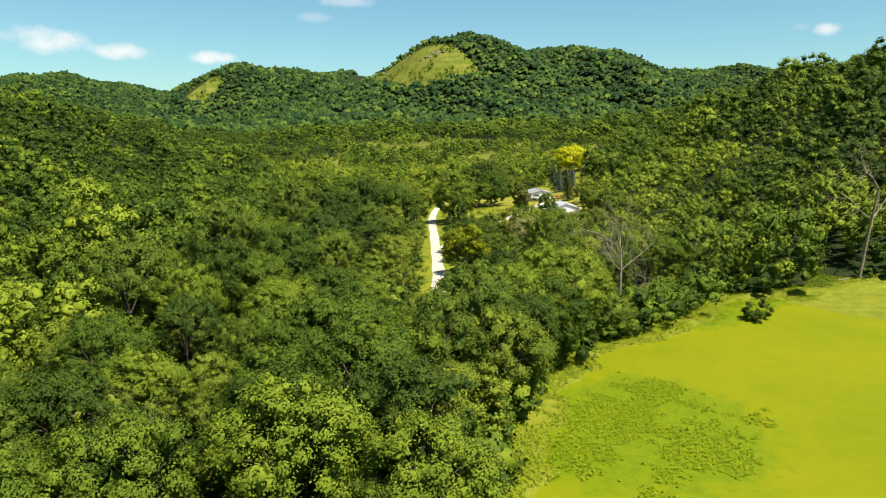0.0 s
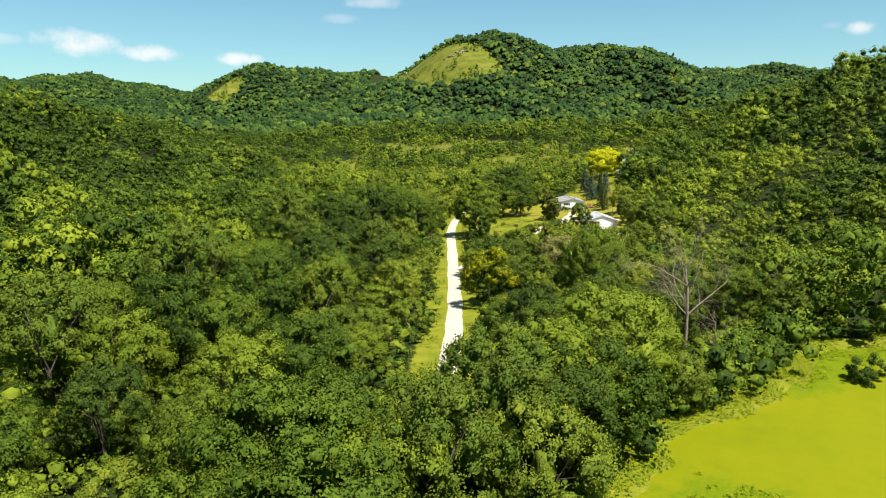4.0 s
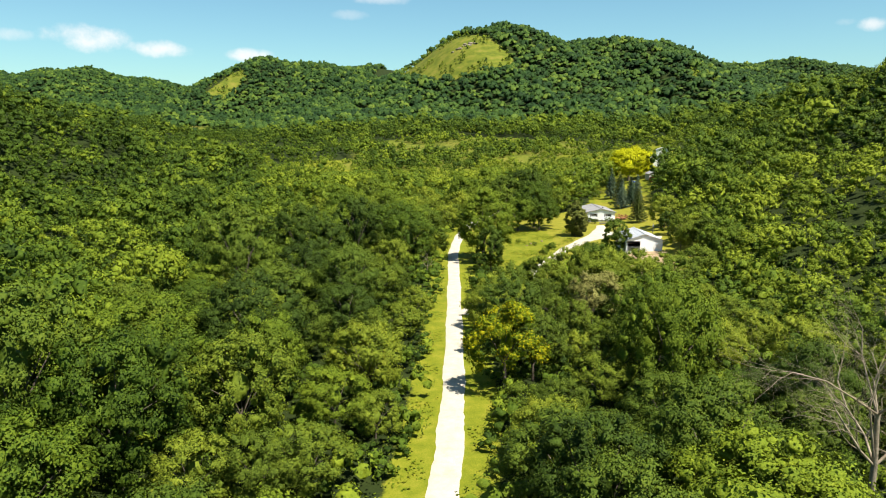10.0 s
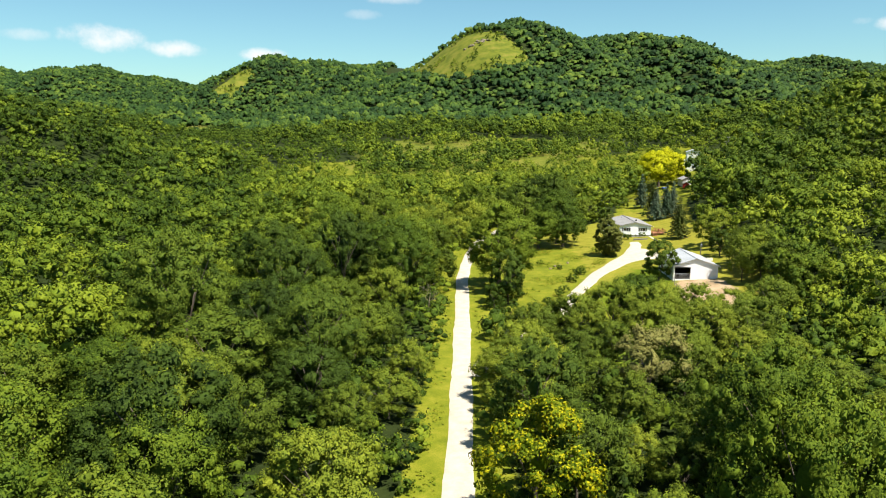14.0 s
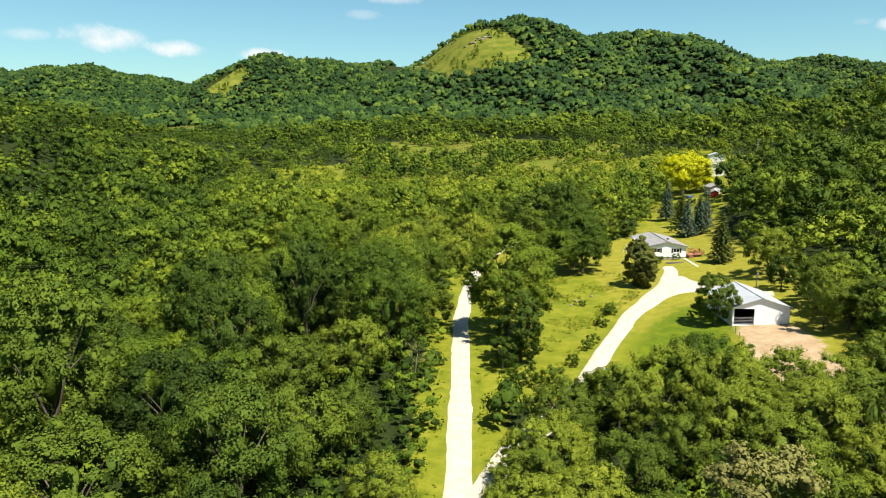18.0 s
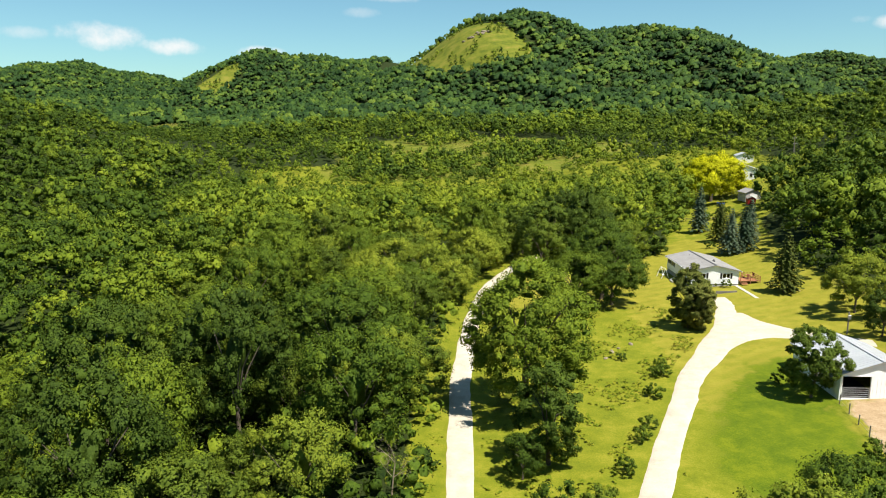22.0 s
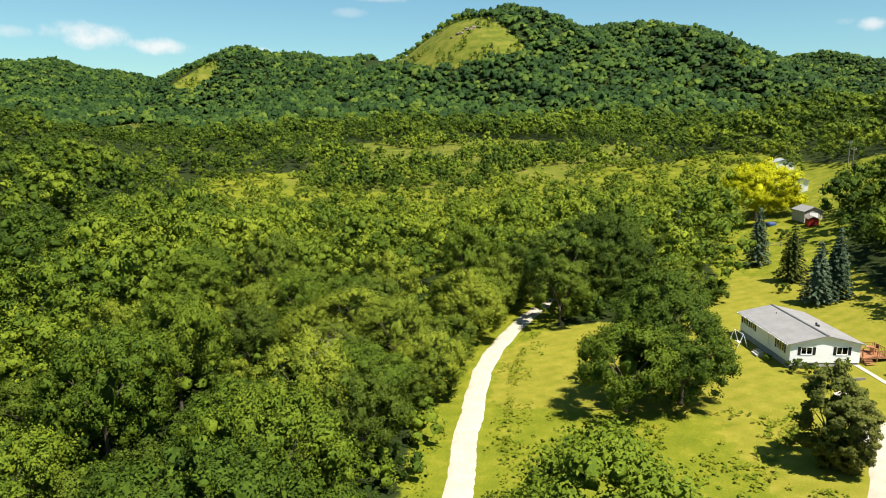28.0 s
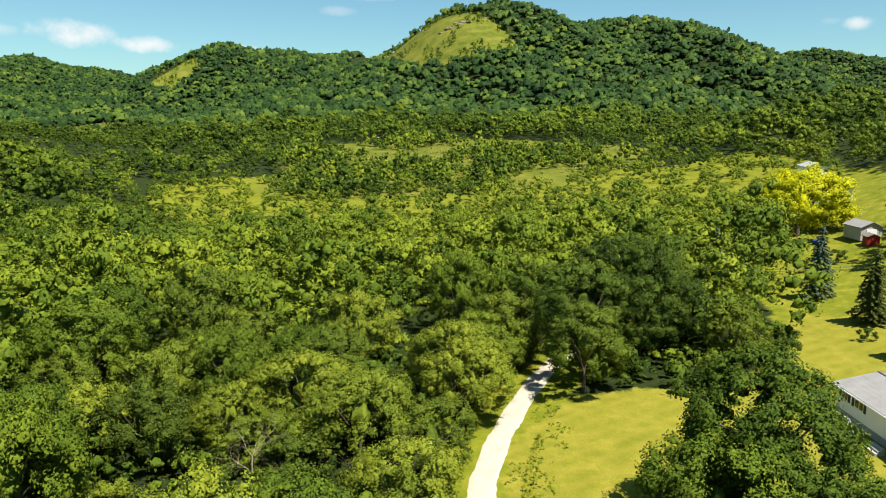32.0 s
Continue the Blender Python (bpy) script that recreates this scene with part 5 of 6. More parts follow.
def build_sheds():
    shed = thing("garden_shed", place(97.0, 466.5, 4), "pale grey wooden shed with a gable roof", "shed")
    part("body", panel_wall(4.4, 2.7, 5.5, [], 1.0), M_TAN, shed).location = (-2.2, -2.75, -0.3)
    for s in (-1, 1):
        part("roof", slope_roof(4.4, -3.05, 3.05, 2.4, 1.0, 0.3, 0.1, s), M_SHINGLE, shed)
    part("door", one_box(-1.0, 1.0, -2.80, -2.75, 0, 2.0), M_TRIM, shed)
    red = thing("red_shed", place(95.2, 459.5, -8), "small red shed with a grey roof", "shed")
    part("body", panel_wall(2.2, 1.8, 2.4, [], 0.5), M_RED, red).location = (-1.1, -1.2, -0.2)
    for s in (-1, 1):
        part("roof", slope_roof(2.2, -1.4, 1.4, 1.6, 0.5, 0.2, 0.07, s), M_TIMBER, red)
    part("door", one_box(-0.4, 0.4, -1.24, -1.2, 0, 1.5), M_RED, red)
    far = thing("farmhouse", place(109.5, 508, -14), "white farmhouse with a pale roof beyond the yellow tree", "house")
    part("body", panel_wall(7.5, 4.0, 10.0, [], 1.3), M_SIDING, far).location = (-3.75, -5, -0.5)
    for s in (-1, 1):
        part("roof", slope_roof(7.5, -5.3, 5.3, 3.5, 1.3, 0.35, 0.12, s), M_ROOFMETAL, far)
    for y in (-3.2, 0.2, 3.0):
        w = part("window", one_box(-3.8, -3.74, y - 0.5, y + 0.5, 1.0, 2.2), M_TRIM, far)
        part("pane", one_box(-3.81, -3.80, y - 0.42, y + 0.42, 1.08, 2.12), M_SHUTTER, w)
    for x in (-1.9, 1.7):
        w = part("window", one_box(x - 0.5, x + 0.5, -5.06, -5.0, 1.0, 2.2), M_TRIM, far)
        part("pane", one_box(x - 0.42, x + 0.42, -5.07, -5.06, 1.08, 2.12), M_SHUTTER, w)
    garage = thing("garage", place(123, 548, -12), "long white outbuilding with a pale metal roof", "garage")
    part("body", panel_wall(6.0, 3.2, 9.0, [], 1.1), M_SIDING, garage).location = (-3, -4.5, -0.5)
    for s in (-1, 1):
        part("roof", slope_roof(6.0, -4.8, 4.8, 2.7, 1.1, 0.3, 0.1, s), M_ROOFMETAL, garage)
    part("door", one_box(-1.6, 1.6, -4.56, -4.5, 0, 2.2), M_TRIM, garage)


def build_yard_things():
    sw = thing("swing_set", place(42.6, 371.5, 8), "white A-frame swing set on the mown lawn", "swing set")
    part("top_bar", bar(bmesh.new(), (-0.0, -1.2, 1.9), (0.0, 1.2, 1.9), 0.045), M_WHITEPLASTIC, sw)
    for y in (-1.2, 1.2):
        for x in (-0.75, 0.75):
            part("leg", bar(bmesh.new(), (x, y, -0.1), (0, y, 1.92), 0.045), M_WHITEPLASTIC, sw)
    seat = part("swing_seat", one_box(-0.2, 0.2, -0.5, 0.5, 0.5, 0.54, bevel=0.01), M_WHITEPLASTIC, sw)
    for y in (-0.45, 0.45):
        part("chain", bar(bmesh.new(), (0, y, 0.54), (0, y, 1.88), 0.01, 4), M_STEEL, seat)
    wall = thing("retaining_wall", place(52.0, 353.4, 10), "low weathered timber retaining wall in the lawn", "wall")
    for k in range(3):
        part("timber", one_box(-2.1 + 0.1 * k, 2.1 - 0.08 * k, -0.1, 0.1, -0.15 + 0.18 * k, 0.02 + 0.18 * k, bevel=0.015), M_TIMBER, wall)
    path = thing("garden_path", place(56.5, 353.5, 2.0), "narrow concrete path from the drive to the deck", "path", kind="structure")
    for k in range(9):
        y = -4.4 + k * 1.05
        z = U * float(ground(56.5, 353.5 + y / U)) - U * float(ground(56.5, 353.5))
        part("slab", one_box(-0.34, 0.34, y, y + 1.0, z - 0.1, z + 0.04, bevel=0.012), M_CONCRETE, path)
    # poles
    for x, y, h in ((61.8, 321.0, 3.2),):
        p = thing("yard_pole", place(x, y), "grey timber post with a box beside the barn", "post")
        part("shaft", bar(bmesh.new(), (0, 0, -0.5), (0, 0, h), 0.10, 8), M_TIMBER, p)
        part("meter_box", one_box(-0.2, 0.2, -0.28, -0.1, h - 1.0, h - 0.4, bevel=0.03), M_STEEL, p)
    for x, y, h in ((125.5, 498.5, 8.0), (131, 512, 8.0)):
        p = thing("utility_pole", place(x, y, 20), "weathered timber utility pole with a crossarm", "pole", "utility poles")
        part("shaft", bar(bmesh.new(), (0, 0, -0.5), (0, 0, h), 0.14, 8), M_TIMBER, p)
        part("crossarm", one_box(-0.9, 0.9, -0.06, 0.06, h - 0.7, h - 0.55), M_TIMBER, p)
        for k in (-0.8, 0.0, 0.8):
            part("insulator", bar(bmesh.new(), (k, 0, h - 0.55), (k, 0, h - 0.38), 0.05, 6), M_WHITEPLASTIC, p)
    # a paddock fence below the yellow tree
    fence = thing("paddock_fence", place(76, 447, -28), "grey timber post and rail fence on the grass", "fence")
    g0 = U * float(ground(76, 447))
    def lift(u):
        a = radians(-28)
        return U * float(ground(76 + u * math.cos(a) / U, 447 + u * math.sin(a) / U)) - g0
    for k in range(8):
        u = -8 + k * 2.4
        part("post", one_box(u - 0.06, u + 0.06, -0.06, 0.06, lift(u) - 0.4, lift(u) + 1.15), M_TIMBER, fence)
        if k < 7:
            for dz in (0.5, 0.95):
                bm = bar(bmesh.new(), (u, -0.08, lift(u) + dz), (u + 2.4, -0.08, lift(u + 2.4) + dz), 0.045, 5)
                part("rail", bm, M_TIMBER, fence)
    pen = thing("barn_fence", place(46.6, 292.0, -97), "low weathered post and wire fence by the barn", "fence")
    p0 = U * float(ground(46.6, 292.0))
    for k in range(6):
        u = k * 2.6
        z = U * float(ground(46.6 - 0.15 * u, 292.0 - 1.24 * u)) - p0
        part("post", bar(bmesh.new(), (u, 0.08 * (k % 2), z - 0.4), (u + 0.05, 0.05, z + 1.1 + 0.1 * (k % 2)), 0.06, 6), M_TIMBER, pen)
        if k < 5:
            z2 = U * float(ground(46.6 - 0.15 * (u + 2.6), 292.0 - 1.24 * (u + 2.6))) - p0
            for dz in (0.45, 0.95):
                part("wire", bar(bmesh.new(), (u, 0.05, z + dz), (u + 2.6, 0.05, z2 + dz), 0.012, 4), M_STEEL, pen)
    tarp = thing("tarpaulin_pile", place(88, 470, 15), "blue tarpaulin over a stack in the tree's shade", "tarpaulin")
    bm = one_box(-1.1, 1.1, -0.8, 0.8, -0.1, 0.9, bevel=0.25)
    part("cover", bm, M_BLUE, tarp)
    cart = thing("garden_trailer", place(73.5, 443.5, 30), "dark low garden trailer on the lawn", "trailer")
    part("bed", one_box(-0.9, 0.9, -0.55, 0.55, 0.35, 0.62, bevel=0.04), M_SHUTTER, cart)
    for y in (-0.62, 0.62):
        part("wheel", bar(bmesh.new(), (0, y - 0.07, 0.24), (0, y + 0.07, 0.24), 0.26, 14), M_SHUTTER, cart)
    part("drawbar", bar(bmesh.new(), (0.9, 0, 0.42), (1.8, 0, 0.3), 0.04), M_STEEL, cart)
    rng = np.random.default_rng(31)
    for x, y in ((20.5, 316), (22, 318), (24.5, 320), (19, 313), (65, 351), (66.2, 350.4)):
        r = rng.uniform(0.25, 0.55)
        bm = bmesh.new()
        bmesh.ops.create_icosphere(bm, subdivisions=2, radius=r)
        for v in bm.verts:
            v.co *= 0.8 + 0.4 * noise.noise(v.co * 2.2 + Vector((x, y, 0)))
            v.co.z *= 0.6
        rock = new("boulder", bpy.data.meshes.new("boulder"))
        bm.to_mesh(rock.data), bm.free()
        rock.data.materials.append(M_STONE)
        rock.matrix_world = place(x, y, 0, r * 0.2)
        tagged(rock, "pale limestone boulder lying in the grass", "rock", "boulders in the grass")


build_house()
build_deck()
build_barn()
build_sheds()
build_yard_things()


# ---------------------------------------------------------------- landmark trees
def dead_tree_meshes(seed, height, spread, girth, forks=4):
    """A bare tree: a tapering stem and its limbs, each forking again and again into twigs."""
    rng = np.random.default_rng(seed)
    pieces = [("trunk", [], [])]

    def grow(p, d, length, r, depth, V, F):
        steps = 3 if depth < 3 else 2
        for s in range(steps):
            d = unit(d + rng.standard_normal(3) * (0.04 if depth == 0 else 0.20) + np.array([0, 0, 0.05]))
            q = p + d * length / steps
            r2 = r * (0.82 if depth < 2 else 0.7)
            tube(V, F, p, q, r, r2, 7 if depth == 0 else (5 if depth < 3 else 3))
            p, r = q, r2
            if depth < forks and (depth > 0 or s > 0):
                for _ in range(4 if depth == 0 and forks > 4 else 2):
                    side = unit(np.cross(d, rng.standard_normal(3)))
                    e = unit(d * rng.uniform(0.35, 0.8) + side * spread)
                    if depth == 0:
                        pieces.append(("limb", [], []))
                    W, G = pieces[-1][1:] if depth == 0 else (V, F)
                    grow(p, e, length * rng.uniform(0.42, 0.68), r * rng.uniform(0.42, 0.6), depth + 1, W, G)

    grow(np.array([0, 0, -0.4]), np.array([0, 0, 1.0]), height * 0.62, girth, 0, *pieces[0][1:])
    return [(n, mesh_from(n, np.concatenate(V), [F], M_DEAD, True)) for n, V, F in pieces]


def plant_dead():
    for seed, x, y, h, sp, g, label in (
            (5, 38.5, 147.0, 19.5, 0.50, 0.34, "large dead tree with bleached bare branches"),
            (6, 105, 171, 30, 0.55, 0.42, "tall pale dead tree standing by the pond"),
            (8, 67, 172, 13, 0.5, 0.18, "slim dead tree with grey bare branches"),
            (9, 42.0, 143, 9, 0.7, 0.12, "small dead tree with tangled grey twigs"),
            (12, 46.5, 154.5, 9, 0.8, 0.14, "small dead tree with tangled grey twigs"),
            (13, -31.5, 63, 11, 0.6, 0.16, "bare pale tree among leafy crowns"),
            (14, -12.5, 352, 8, 0.5, 0.12, "grey bare tree at the edge of the wood"),
            (15, -26, 356, 8, 0.6, 0.12, "grey bare tree at the edge of the wood"),
            (16, -11, 268, 6.5, 0.6, 0.10, "thin brown dead shrub beside the lane"),
            (17, 16, 392, 9, 0.5, 0.12, "grey bare tree at the edge of the wood")):
        ob = thing("dead_tree", place(x, y, seed * 40), label, "dead tree", "dead trees")
        for n, me in dead_tree_meshes(seed, h, sp, g, 5 if seed == 5 else 4):
            new(n, me).parent = ob


def plant_landmarks():
    # the big tree by the lane: two stems of crown down to the ground
    big = tree_meshes(501, 17.3, 7.2, 0.8, 76, 34, 0.40, M_LEAF, 0.0, 0.42)
    plant("cottonwood_tree", big, 4.5, 292.5, "tall green cottonwood beside the gravel lane")
    low = tree_meshes(502, 7.5, 3.2, 0.2, 18, 24, 0.34, M_LEAF, 0.0)
    plant("mulberry_tree", low, 3.2, 273.5, "small bright mulberry in front of the cottonwood", scale=0.62)
    # dark leaf colour carries the shadow on this lower mass
    plant("mulberry_tree", tree_meshes(514, 11.0, 3.3, 0.0, 40, 28, 0.38, M_DARKLEAF, -0.15), 6.4, 277.0, "dense mulberry below the cottonwood's crown, its shade in dark leaves", turn=120)
    # two broad trees on the lawn
    lawn_a = tree_meshes(503, 14.0, 6.8, 1.2, 42, 36, 0.40, M_LEAF, 0.1, 0.36)
    plant("lawn_tree", lawn_a, 24.5, 352.5, "broad green shade tree on the mown lawn", scale=1.0)
    lawn_b = tree_meshes(504, 9.5, 5.6, 0.6, 34, 30, 0.38, M_LEAF, 0.05, 0.3)
    plant("lawn_tree", lawn_b, 18.0, 345.5, "low spreading green tree on the lawn", turn=40)
    plant("lawn_tree", lawn_b, 25.8, 347.0, "low spreading green tree on the lawn", turn=190, scale=0.95)
    # dark trees where the lane bends
    for x, y, k, t in ((14.0, 388, 0.85, 45), (15.5, 398, 1.0, 0), (25, 400, 0.9, 90), (23, 409, 1.1, 200), (32, 405, 0.85, 300), (10, 410, 0.95, 30), (34, 416, 0.95, 130)):
        plant("walnut_tree", WOODS[2][0 if k < 1.0 else 1], x, y, "tall dark walnut at the bend of the lane", turn=t, scale=k)
    for i, (x, y, k) in enumerate(((-9.5, 352, 0.85), (-7.5, 364, 0.9), (-3.5, 379, 0.95), (-0.5, 391, 1.0), (3.5, 402, 1.05))):
        plant("box_elder_tree", WOODS[1][i % 2], x, y, "light green box elder leaning over the lane's bend", turn=70 * i, scale=k)
    # crowns that close over the lane where it comes out of the wood
    for i, (x, y, k, t) in enumerate(((-13.5, 104, 1.0, 20), (-4.5, 101, 0.95, 110), (-16, 93, 1.05, 220), (-6.5, 90, 1.0, 300), (-19, 82, 1.0, 60), (-9.5, 80, 1.05, 160), (-18, 73, 0.95, 10), (-10, 69, 0.95, 250), (-14.5, 62, 1.0, 200))):
        plant("oak_tree", WOODS[0][i % 3], x, y, "broad green oak leaning over the lane", turn=t, scale=k)
    # young growth that hides the mouth of the drive
    for i, (x, y) in enumerate(((4.6, 222), (4.9, 230), (10.2, 246.5), (9.0, 239), (6.8, 234), (15.5, 252))):
        plant("box_elder_tree", WOODS[1][i % 2], x, y, "young box elder beside the mouth of the drive", turn=50 * i, scale=0.72)
    # the yellow tree
    yellow = tree_meshes(505, 14.0, 10.2, 0.6, 66, 44, 0.55, M_YELLOW, 0.05, 0.5)
    plant("honey_locust_tree", yellow, 87.5, 481, "huge round tree with bright yellow leaves")
    plant("yellow_tree", tree_meshes(506, 9.5, 3.8, 1.2, 22, 20, 0.36, M_TURNING, 0.2), 6.7, 188, "tree turning yellow beside the lane", scale=1.2)
    plant("withered_tree", tree_meshes(507, 7.5, 3.6, 0.5, 18, 18, 0.32, M_PALE, 0.2), 25.6, 222.5, "withered tan tree among green crowns", scale=1.25)
    # evergreens
    blue = [spruce_meshes(601, 12.5, 2.7, M_SPRUCE), spruce_meshes(602, 11.0, 2.9, M_SPRUCE), spruce_meshes(603, 11.5, 3.0, M_CEDAR)]
    for i, x, y, k, label in ((0, 68.3, 430, 1.0, "tall blue spruce in the yard"), (1, 66.0, 393.5, 0.98, "silvery blue spruce in the yard"), (1, 70.2, 395, 1.0, "silvery blue spruce in the yard"),
                              (2, 63.4, 351, 0.98, "dark green spruce on the lawn"), (2, 69.0, 412, 0.98, "thin brownish spruce in the yard"), (0, 52, 443, 0.95, "blue spruce against the dark wood"),
                              (0, 75, 404, 0.85, "silvery blue spruce in the yard")):
        plant("spruce_tree", blue[i], x, y, label, "tree", "spruces in the yard", k, 70 * i + x)
    cedar = tree_meshes(508, 10.2, 2.9, 0.0, 60, 30, 0.36, M_CEDAR, -0.4)
    plant("cedar_tree", cedar, 36.6, 328.5, "dense olive-green red cedar beside the drive", "tree")
    plant("cedar_tree", cedar, 38.2, 326.8, "dense olive-green red cedar beside the drive", "tree", turn=120, scale=0.8)
    maple = tree_meshes(509, 8.6, 3.1, 0.0, 34, 28, 0.36, M_DARKLEAF, -0.15)
    plant("maple_tree", maple, 44.0, 294.5, "round dark green maple beside the barn")
    plant("yard_tree", tree_meshes(510, 8.4, 5.0, 0.4, 30, 28, 0.36, M_BRIGHTLEAF, 0.0), 68.5, 332, "round green tree on the lawn behind the barn")
    plant("yard_tree", tree_meshes(511, 6.0, 2.6, 0.3, 20, 22, 0.32, M_DARKLEAF, -0.1), 66.0, 318, "small dense tree on the lawn behind the barn")
    plant("yard_tree", WOODS[1][1], 66.5, 300, "small green tree by the barn", scale=0.9)
    for i, (x, y, k) in enumerate(((65.5, 287, 0.8), (68.5, 295, 0.95), (70, 275, 0.85), (69, 284, 1.0), (70, 304, 0.9))):
        plant("box_elder_tree", WOODS[1][i % 2], x, y, "light green box elder beside the barn's dirt yard", turn=80 * i, scale=k)
    bush = tree_meshes(512, 1.9, 1.3, 0.0, 10, 11, 0.2, M_LEAF, 0.0)
    dark = tree_meshes(513, 1.6, 1.1, 0.0, 9, 11, 0.19, M_DARKLEAF, 0.0)
    spots = [(bush, 53.6, 358.4, 0.7, "green"), (dark, 48.0, 355.0, 0.9, "dark"), (bush, 44.0, 362.8, 0.5, "green"), (dark, 46.3, 357.6, 1.0, "dark"), (bush, 76, 448, 1.3, "green"), (dark, 84, 452, 1.4, "dark"),
             (bush, 26.2, 304, 0.8, "green"), (bush, 18.4, 282.4, 0.8, "green"), (bush, 15.0, 274.5, 0.8, "green"), (dark, 10.8, 266.6, 1.3, "dark"), (bush, 6.2, 265.8, 1.5, "green"), (bush, 16.5, 319, 0.6, "green"), (dark, 21.4, 311.9, 0.6, "dark"), (dark, 20.0, 286, 0.8, "dark"), (bush, 23.2, 296, 0.8, "green"), (bush, 43.8, 277, 1.0, "green"), (bush, 47.5, 264, 1.6, "green"), (bush, 25, 304, 0.7, "green"), (bush, 26.6, 307.5, 0.7, "green"), (dark, 22.4, 297, 0.6, "dark"), (bush, 67.6, 144.5, 1.9, "green"), (dark, 66.2, 142.6, 1.2, "dark"), (bush, 72, 310, 1.1, "green"),
             (bush, 50, 432, 1.9, "green"), (bush, 46, 402, 2.4, "green"), (dark, 48.5, 400, 2.0, "dark"), (bush, 62, 270, 1.3, "green"), (dark, 13.5, 262, 1.2, "dark"),
             (bush, 9.5, 258, 1.2, "green"), (bush, 62, 436, 1.4, "green"), (dark, 41.5, 300, 0.7, "dark"), (bush, 35.5, 334, 0.8, "green"), (dark, 64, 404, 1.0, "dark")]
    for i, (me, x, y, k, c) in enumerate(spots):
        plant("shrub", me, x, y, f"small {c} leafy shrub growing in the grass", "shrub", "shrubs in the grass", k, 37 * i)


# ---------------------------------------------------------------- grass, weeds, marsh, rocks
def tuft_field(name, x, y, mat, height, width, blades, label, seed):
    """Tufts of grass and weeds as one mesh of small leaning sprays."""
    rng = np.random.default_rng(seed)
    n = len(x)
    tall = height * rng.uniform(0.4, 1.3, n)
    e = unit(rng.standard_normal((n, blades, 3)) + np.array([0, 0, 1.0]))
    foot = np.stack([U * x, U * y, U * np.maximum(ground(x, y), -0.6)], 1)
    p = foot[:, None] + e * np.stack([np.full(n, width), np.full(n, width), tall], 1)[:, None]
    nrm = unit(e + np.array([0, 0, 0.9]) + 0.45 * rng.standard_normal(e.shape))
    v, q = leaf_quads(rng, p.reshape(-1, 3), nrm.reshape(-1, 3), width * 0.95)
    up = np.repeat(unit(0.35 * nrm.reshape(-1, 3) + np.array([0, 0, 1.0])), 4, 0)
    me = mesh_from(name, v, [q], mat, True, up, tone=np.repeat(rng.beta(2, 2, n), blades * 4))
    return tagged(new(name, me), label, "grass", kind="stuff")


M_WEED = foliage("weed_leaves", [(0.0, (0.0559, 0.0919, 0.00479)), (0.5, (0.104, 0.14, 0.0064)), (1.0, (0.2, 0.2, 0.0159))], attribute=True)
M_MARSH = foliage("marsh_grass", [(0.0, (0.062, 0.120, 0.002)), (0.5, (0.120, 0.175, 0.002)), (1.0, (0.200, 0.225, 0.004))], attribute=True)
M_REED = foliage("dry_stems", [(0.0, (0.077, 0.101, 0.00592)), (0.5, (0.142, 0.148, 0.0178)), (1.0, (0.201, 0.184, 0.0592))], attribute=True)


def build_grass():
    x, y = jittered(-14, 12, 100, 400, 0.9, 41)
    d = way_distance(x, y, LANE)
    ok = (d > 2.5) & (d < 8.5) & (blotch(x, y, 0.4, 1) > 0.56)
    tuft_field("verge_grass", x[ok], y[ok], M_WEED, 0.22, 0.32, 4, "rough yellow-green grass along the lane's verges", 51)
    x, y = jittered(-6, 14, 300, 382, 0.55, 46)
    d = way_distance(x, y, LANE)
    ok = (d > 4.4) & (d < 5.8) & (x > np.interp(y, [300, 335, 361, 381], [-4.9, -4.1, -1.7, 3.2])) & (blotch(x, y, 0.5, 15) > 0.42)
    tuft_field("weed_row", x[ok], y[ok], M_WEED, 0.55, 0.22, 7, "row of dark weeds beside the lane", 56)
    x, y = jittered(0, 44, 255, 345, 0.95, 42)
    ok = inside(x, y, YARD) & (way_distance(x, y, DRIVE) > 3.2) & (way_distance(x, y, LANE) > 3.2) & (blotch(x, y, 0.35, 2) > 0.455 + 0.02 * np.minimum(way_distance(x, y, DRIVE), 6)) & (x < 16 + 0.30 * (y - 255))
    tuft_field("pasture_weeds", x[ok], y[ok], M_WEED, 0.5, 0.3, 10, "clumps of tall weeds in the rough pasture", 52)
    x, y = jittered(0, 125, 55, 178, 0.55, 43)
    dp = pond_depth(x, y)
    b = blotch(x, y, 0.30, 3)
    grown = np.maximum(soft_inside(x, y, MARSH, 6.0), soft_inside(x, y, MARSH_BANK, 3.0))
    ok = ((dp > -9) & (dp < 2.5) & (b > 0.30)) | (b > 1.02 - 0.66 * grown)
    ok |= (dp > 0) & (blotch(x, y, 0.9, 8) > 0.985)
    tuft_field("marsh_grass", x[ok], y[ok], M_MARSH, 0.38, 0.22, 7, "bright green marsh grass standing in the pond", 53)
    x, y = jittered(-170, 130, 560, 800, 2.6, 44)
    ok = inside(x, y, MEADOW) & (blotch(x, y, 0.08, 4) > 0.58)
    tuft_field("meadow_grass", x[ok], y[ok], M_REED, 0.7, 0.9, 4, "tall pale grass in the open meadow", 54)
    x, y = jittered(-450, -290, 890, 1020, 4.0, 45)
    ok = inside(x, y, FAR_MEADOW) & (blotch(x, y, 0.06, 5) > 0.42)
    tuft_field("meadow_grass", x[ok], y[ok], M_REED, 1.3, 1.2, 5, "pale grass in the far meadow", 55)


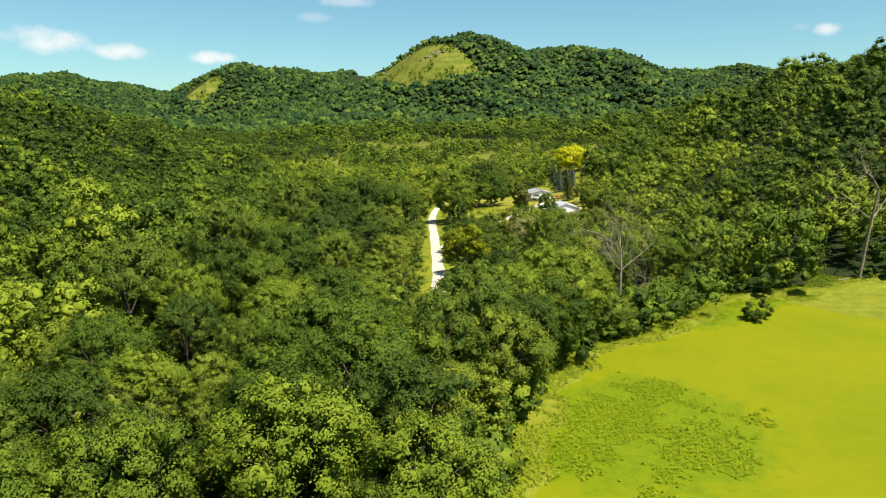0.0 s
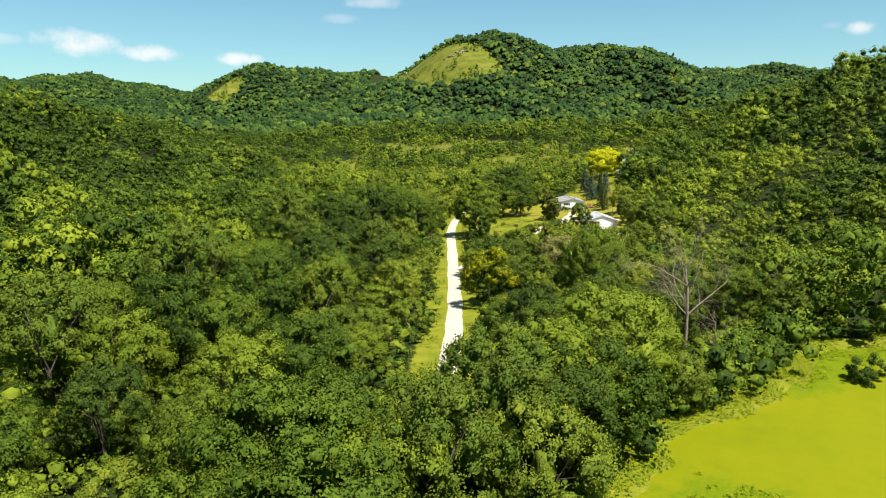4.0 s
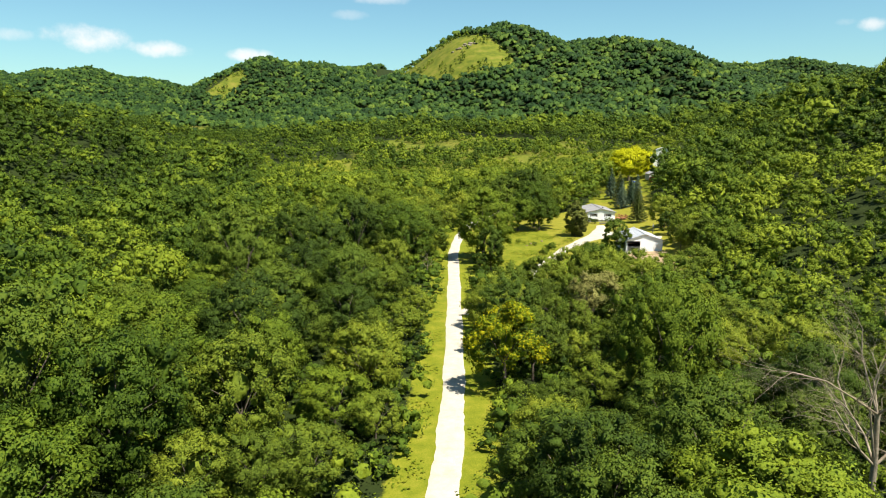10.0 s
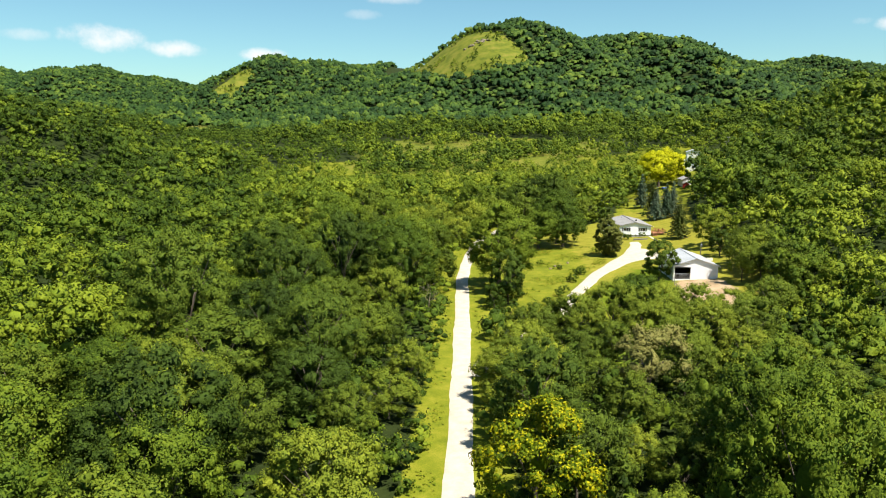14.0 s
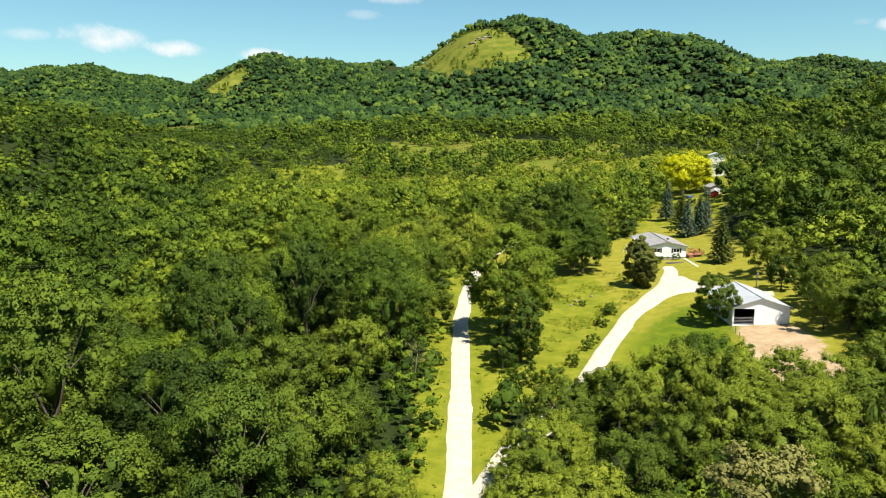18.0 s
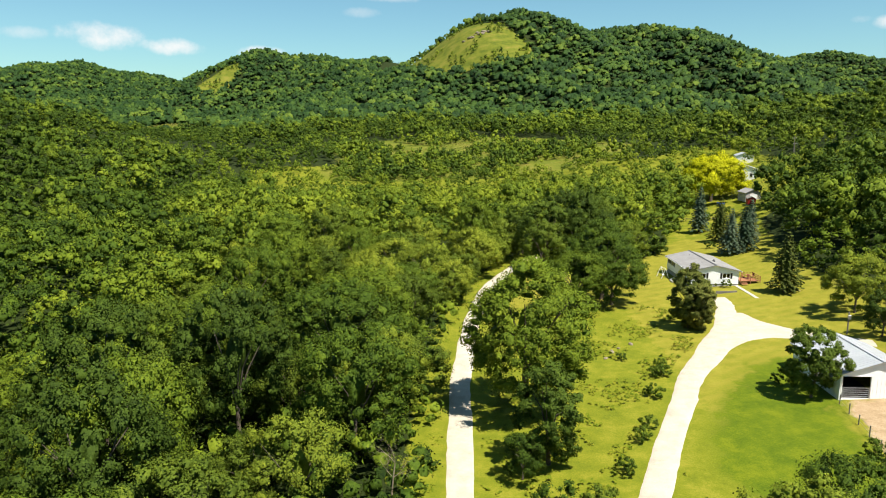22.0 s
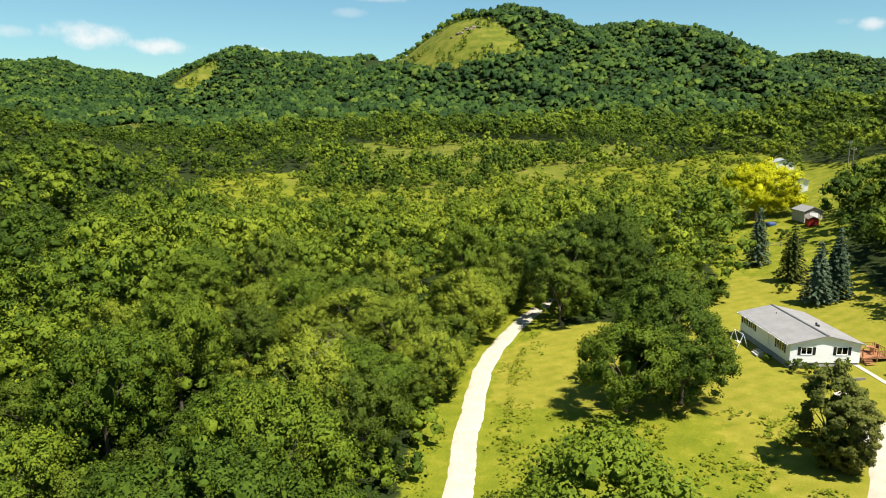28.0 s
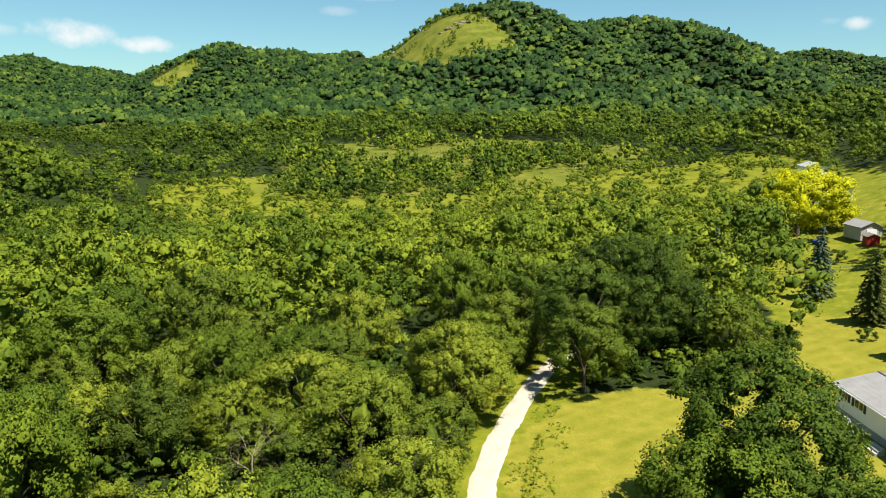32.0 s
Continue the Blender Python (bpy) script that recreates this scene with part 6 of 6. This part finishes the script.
def build_thickets():
    """Bushes in the open meadow, on the bare slopes and in the glade, each field one mesh."""
    small = [crown_mesh(np.random.default_rng(700 + j), h, r, 0.0, 6, 1, 10, 0.5, 0.3, 0.8) for j, (h, r) in enumerate([(3.0, 1.7), (2.2, 1.5), (4.2, 1.8)])]
    x, y = jittered(-150, 125, 560, 795, 5.0, 61)
    ok = inside(x, y, MEADOW) & (blotch(x, y, 0.045, 6) > 0.50 - 0.0016 * (690 - y))
    scatter("meadow_bushes", x[ok], y[ok], small, "scattered green bushes in the open meadow", 62, lambda a, b: 1.25 + 0 * a, -0.05, vary=0.5)
    x, y = jittered(-155, -95, 190, 252, 4.0, 63)
    ok = inside(x, y, GLADE)
    scatter("glade_thicket", x[ok], y[ok], small, "low yellow-green thicket in a glade", 64, lambda a, b: 0.9 + 0 * a, 0.42)
    x, y = jittered(-620, 340, 1080, 1660, 9.0, 65)
    c = crag(x, y)
    ok = (c > 0) & ((blotch(x, y, 0.06, 7) > 0.58) | (c < 0.16))
    scatter("slope_bushes", x[ok], y[ok], small, "scattered bushes on the steep grass slope", 66, lambda a, b: 1.2 + 0 * a, 0.0)


def build_rocks():
    """Weathered ledges near the top of the bare slope."""
    rng = np.random.default_rng(81)
    V, T, n = [], [], 0
    for _ in range(14):
        x, y = rng.normal(-14, 9), rng.normal(1245, 4)
        r = rng.uniform(1.0, 2.4)
        v = ICO2[0] * rng.uniform(0.7, 1.2, (len(ICO2[0]), 1)) * [r * 1.5, r, r * 0.8] + [U * x, U * y, U * float(ground(x, y)) + 0.2 * r]
        V.append(v), T.append(ICO2[1] + n)
        n += len(v)
    me = mesh_from("rock_outcrop", np.concatenate(V), [np.concatenate(T)], M_STONE)
    tagged(new("rock_outcrop", me), "grey limestone ledges on the steep grass slope", "rock", kind="stuff")
    # driftwood heap at the pond's edge
    heap = thing("brush_pile", place(54, 139.5), "heap of pale dead branches at the pond's edge", "brush pile")
    for k in range(16):
        a, l = rng.uniform(0, math.pi), rng.uniform(0.8, 2.2)
        c = Vector((rng.uniform(-1.2, 1.2), rng.uniform(-0.8, 0.8), 0.12 + 0.02 * k))
        d = Vector((math.cos(a), math.sin(a), rng.uniform(-0.06, 0.12))) * l / 2
        part("branch", bar(bmesh.new(), c - d, c + d, rng.uniform(0.03, 0.08), 5), M_DEAD, heap)
    log = new("fallen_log", bpy.data.meshes.new("fallen_log"))
    bm = bar(bmesh.new(), (-1.6, 0, 0.15), (1.6, 0.3, 0.2), 0.17, 9)
    bm.to_mesh(log.data), bm.free()
    log.data.materials.append(M_DEAD)
    log.matrix_world = place(101, 170.5, 15)
    tagged(log, "pale fallen log lying on the bank", "log")


plant_dead()
plant_landmarks()
build_grass()
build_thickets()
build_rocks()


plant_tall()
plant_near()
plant_woods()
